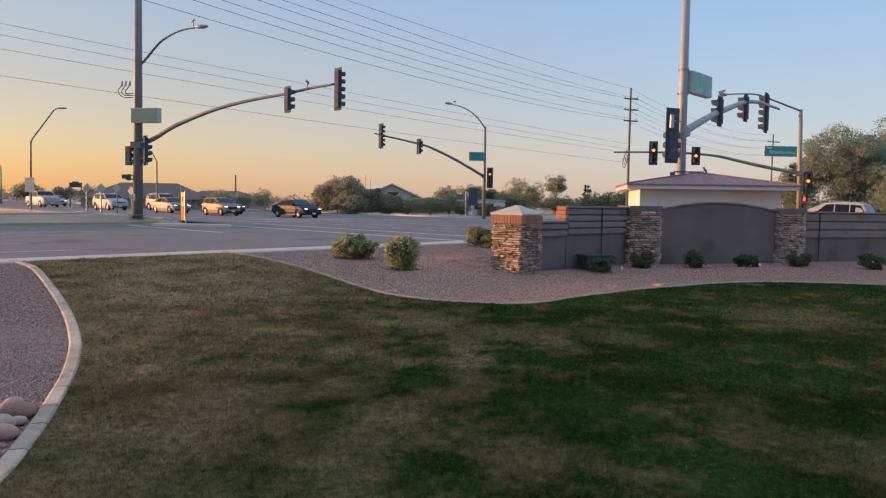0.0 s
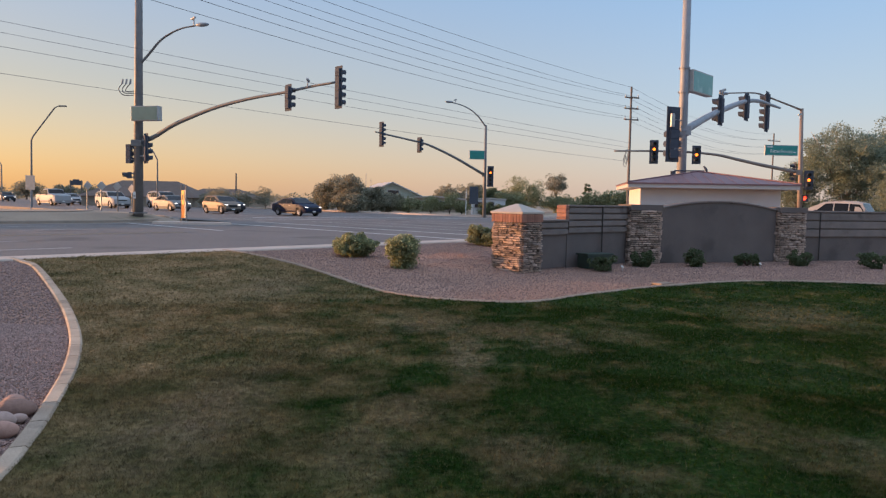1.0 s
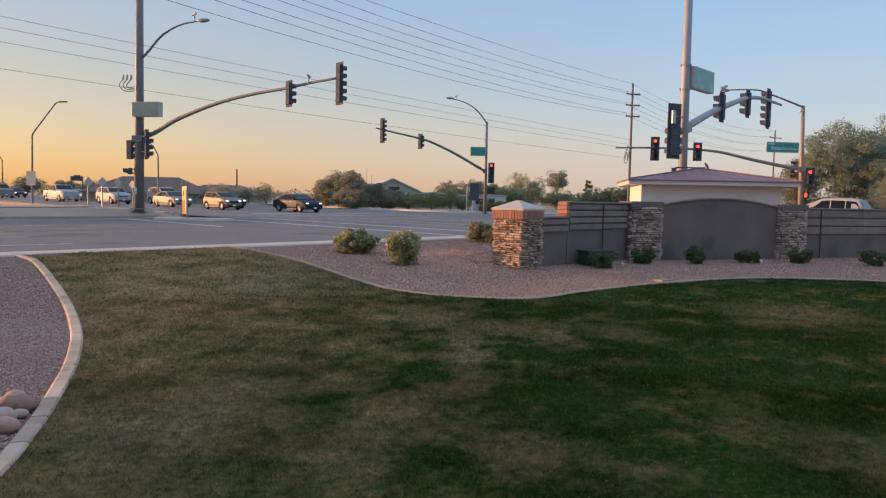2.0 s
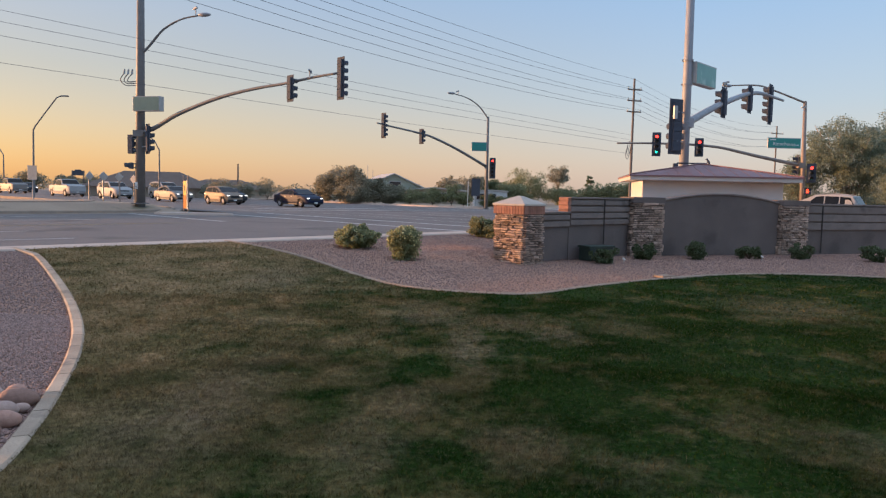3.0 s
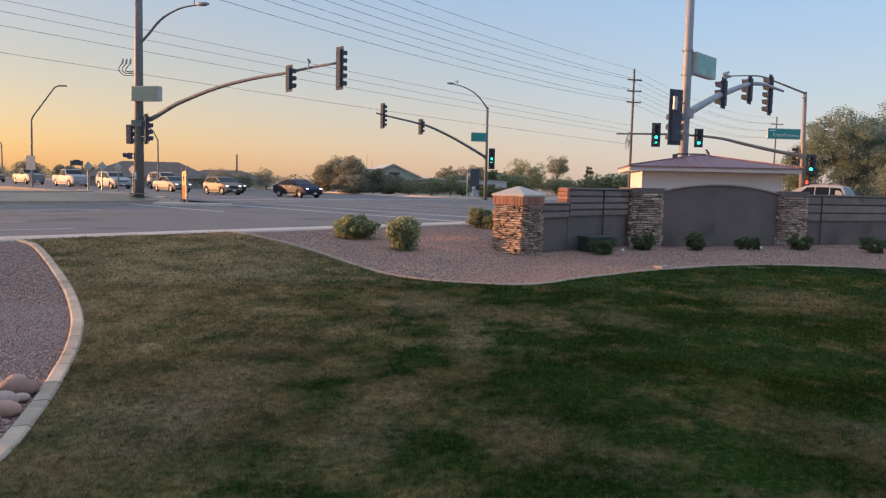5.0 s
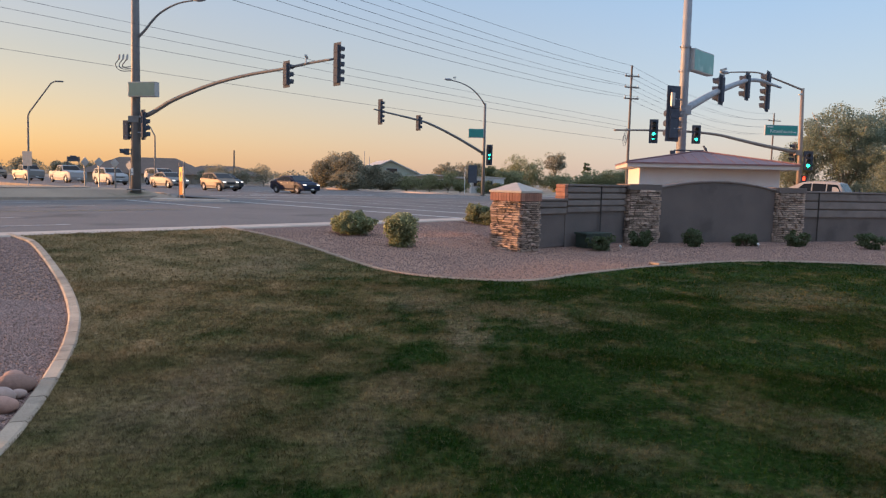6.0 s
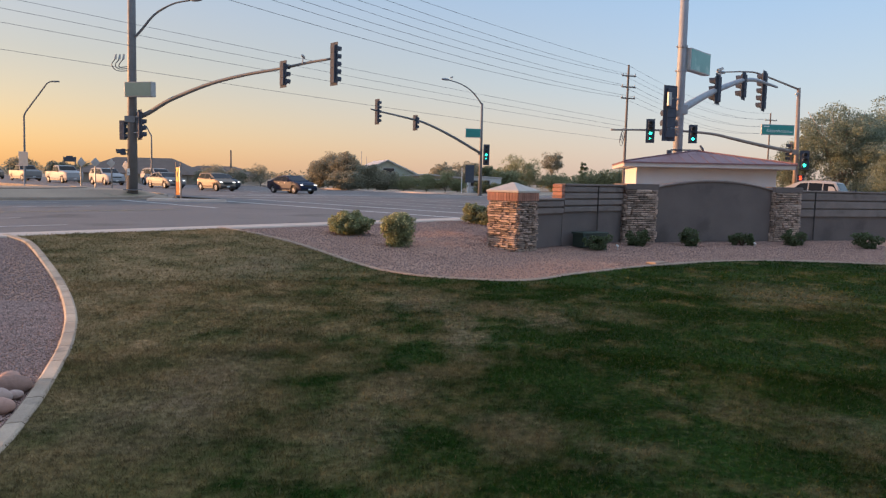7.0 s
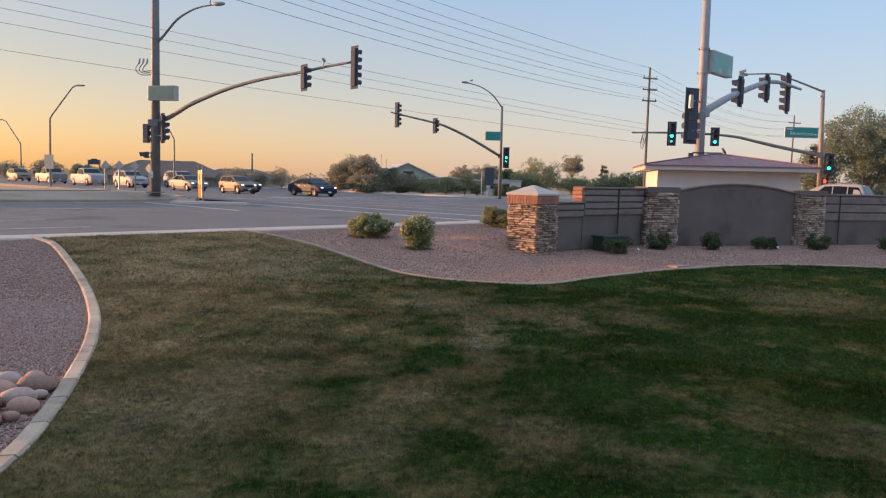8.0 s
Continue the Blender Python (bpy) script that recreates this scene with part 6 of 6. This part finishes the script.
for x, y in ((4.62, 19.05), (8.95, 20.9)):
    sp = thing("spot_light", pose(x, y, lift(x, y) - 0.02, 0, 0, 40), "small white landscape spotlight in the gravel", "spotlight")
    part("stake", tubed([(0, 0, 0), (0, 0, 0.12)], 0.012, 6), M_SIGN_FRAME, sp)
    part("head", tubed([(0, -0.03, 0.09), (0, 0.03, 0.12)], [0.02, 0.028], 8), M_SIGN_WHITE, sp)


# ---- grass and gravel, past counting ----
rng = np.random.default_rng(7)


def blades(count, r0, r1, h0, h1, width, name):
    a = rng.uniform(radians(-36), radians(36), count * 2)
    r = np.sqrt(rng.uniform(r0 * r0, r1 * r1, count * 2))
    x, y = r * np.sin(a), r * np.cos(a)
    grid = np.linspace(-10.4, 20, 400)
    spans = np.array([lawn_span(g) for g in grid])
    ok = (y > np.interp(x, grid, spans[:, 0]) + 0.02) & (y < np.interp(x, grid, spans[:, 1]) - 0.05) & (x > -10)
    # thinner where the turf is worn
    worn = np.array([noise.noise(Vector((p * 0.9, q * 0.9, 1.0))) + 0.5 * noise.noise(Vector((p * 3.1, q * 3.1, 4.0))) for p, q in zip(x, y)])
    ok &= rng.uniform(0, 1, len(x)) > 0.35 + 0.55 * worn
    x, y = x[ok][:count], y[ok][:count]
    k = len(x)
    z = np.array([lawn_z(p, q) for p, q in zip(x, y)]) - 0.004
    t = rng.uniform(0, math.tau, k)
    side = np.stack([np.cos(t), np.sin(t), np.zeros(k)], 1) * (width * rng.uniform(0.6, 1.3, k))[:, None]
    lean = rng.normal(size=(k, 2)) * 0.55
    h = rng.uniform(h0, h1, k)
    base = np.stack([x, y, z], 1)
    tip = base + np.stack([lean[:, 0] * h, lean[:, 1] * h, h], 1)
    v = np.stack([base - side, base + side, tip + side * 0.25, tip - side * 0.25], 1).reshape(-1, 3)
    f = np.arange(4 * k).reshape(-1, 4)
    tagged(cloud_mesh(name, v, f, M_BLADE), "short patchy bermuda grass blades", "grass", kind="stuff")


blades(190000, 3.2, 7.5, 0.012, 0.030, 0.0026, "grass")
blades(110000, 7.0, 12.0, 0.014, 0.034, 0.005, "grass")
blades(70000, 11.5, 20.0, 0.016, 0.038, 0.009, "grass")


def chips(spots, size, name):
    k = len(spots)
    octa = np.array([(1, 0, 0), (0, 1, 0), (-1, 0, 0), (0, -1, 0), (0, 0, 0.8), (0, 0, -0.8)], float)
    s = size * rng.uniform(0.5, 1.3, (k, 1, 1)) * rng.uniform(0.7, 1.3, (k, 6, 3))
    v = (octa[None] * s + spots[:, None, :]).reshape(-1, 3)
    tri = np.array([(0, 1, 4), (1, 2, 4), (2, 3, 4), (3, 0, 4), (1, 0, 5), (2, 1, 5), (3, 2, 5), (0, 3, 5)])
    f = (tri[None] + 6 * np.arange(k)[:, None, None]).reshape(-1, 3)
    tagged(cloud_mesh(name, v, f, M_STONE_CHIP), "loose reddish granite gravel chips", "gravel", kind="stuff")


def scatter(count, x0, x1, y0, y1, test):
    x, y = rng.uniform(x0, x1, count), rng.uniform(y0, y1, count)
    keep = [i for i in range(count) if test(x[i], y[i])]
    return np.array([(x[i], y[i], lift(x[i], y[i]) - 0.015) for i in keep])


in_left = lambda x, y: x < -2.5 and y < interp(x, lx, ly) - 0.12 and un(x, y)[1] < -0.3 and x > -0.72 * y - 0.6
in_right = lambda x, y: x > -5.4 and y > interp(x, RX, RY) + 0.08 and un(x, y)[1] < -0.3
chips(scatter(75000, -6.2, -2.5, 3.8, 9.5, in_left), 0.012, "gravel")
chips(scatter(40000, -10.5, -4.0, 8.5, 16.5, in_left), 0.017, "gravel")
chips(scatter(110000, -5.4, 13.5, 12.2, 25.0, in_right), 0.013, "gravel")


# ---- what moves ----
def motions():
    for lens, zc, spans in FLIPS:
        rows = []

        def put(t, a):
            t = round(t * FPS) / FPS
            if 0 <= t <= 8.0 and (not rows or t > rows[-1][0] + 0.02):
                rows.append((t, pose(0, -0.105, zc, 0, 0, a)))

        on, off = spans[0]
        put(0.0, 0 if on <= 0 else 180)
        if on > 0:
            for k in range(4):
                put(on - 0.1 + k / 30, 180 - 60 * k)
        if off < 8:
            for k in range(4):
                put(off - 0.1 + k / 30, 60 * k)
        put(8.0, 0 if off >= 8 else 180)
        walk(lens, rows)

    for thing_, u, turn, spots in (
            (truck_a, 27.8, 0, [(0, 80.26), (0.5, 78.21), (1, 76.49), (1.7, 74.81), (3, 72.93), (4, 71.76), (4.7, 71.43), (8, 71.34)]),
            (crossover, 28.5, 0, [(0, 62.4), (0.5, 61.98), (1, 61.84), (8, 61.77)]),
            (truck_b, 27.8, 0, [(0, 112.4), (1, 102.5), (1.7, 98.2), (3, 91.66), (4, 87.02), (4.7, 85.47), (6, 83.95), (8, 83.55)]),
            (suv_c, 28.5, 0, [(0, 140), (3, 114.5), (4, 106.6), (4.7, 102.4), (6, 99.2), (8, 98.7)]),
            (dark_d, 32.5, 0, [(0, 116.7), (0.5, 112.6), (1, 109.6), (1.7, 106.8), (3, 100.9), (4, 99.0), (8, 97.4)]),
            (white_e, 32.5, 0, [(0, 89.9), (0.5, 86.9), (1, 84.0), (1.5, 82.2), (3, 80.0), (8, 79.7)]),
            (suv_f, 45.0, 180, [(0, -3.3), (1.5, -3.18), (3.5, -2.35), (4.5, -2.05), (8, -2.03)])):
        ts, ds = [q[0] for q in spots], [q[1] for q in spots]
        steps = [round(k / 10, 1) for k in range(81)]
        # positions eased between the spots
        raw = np.interp(np.arange(-0.3, 8.31, 0.1), ts, ds)
        soft = np.convolve(raw, np.ones(7) / 7, "valid")
        walk(thing_, [(t, parked(u, float(soft[k]), ROAD_Z, turn)) for k, t in enumerate(steps)])
        sign = -1 if turn == 0 else 1
        for w in [o for o in thing_.children if o.name.startswith("wheel")]:
            x, y, z = w.location
            walk(w, [(t, pose(x, y, z) @ Matrix.Rotation(sign * float(soft[k] - soft[0]) / z, 4, "Y")) for k, t in enumerate(steps)])


motions()
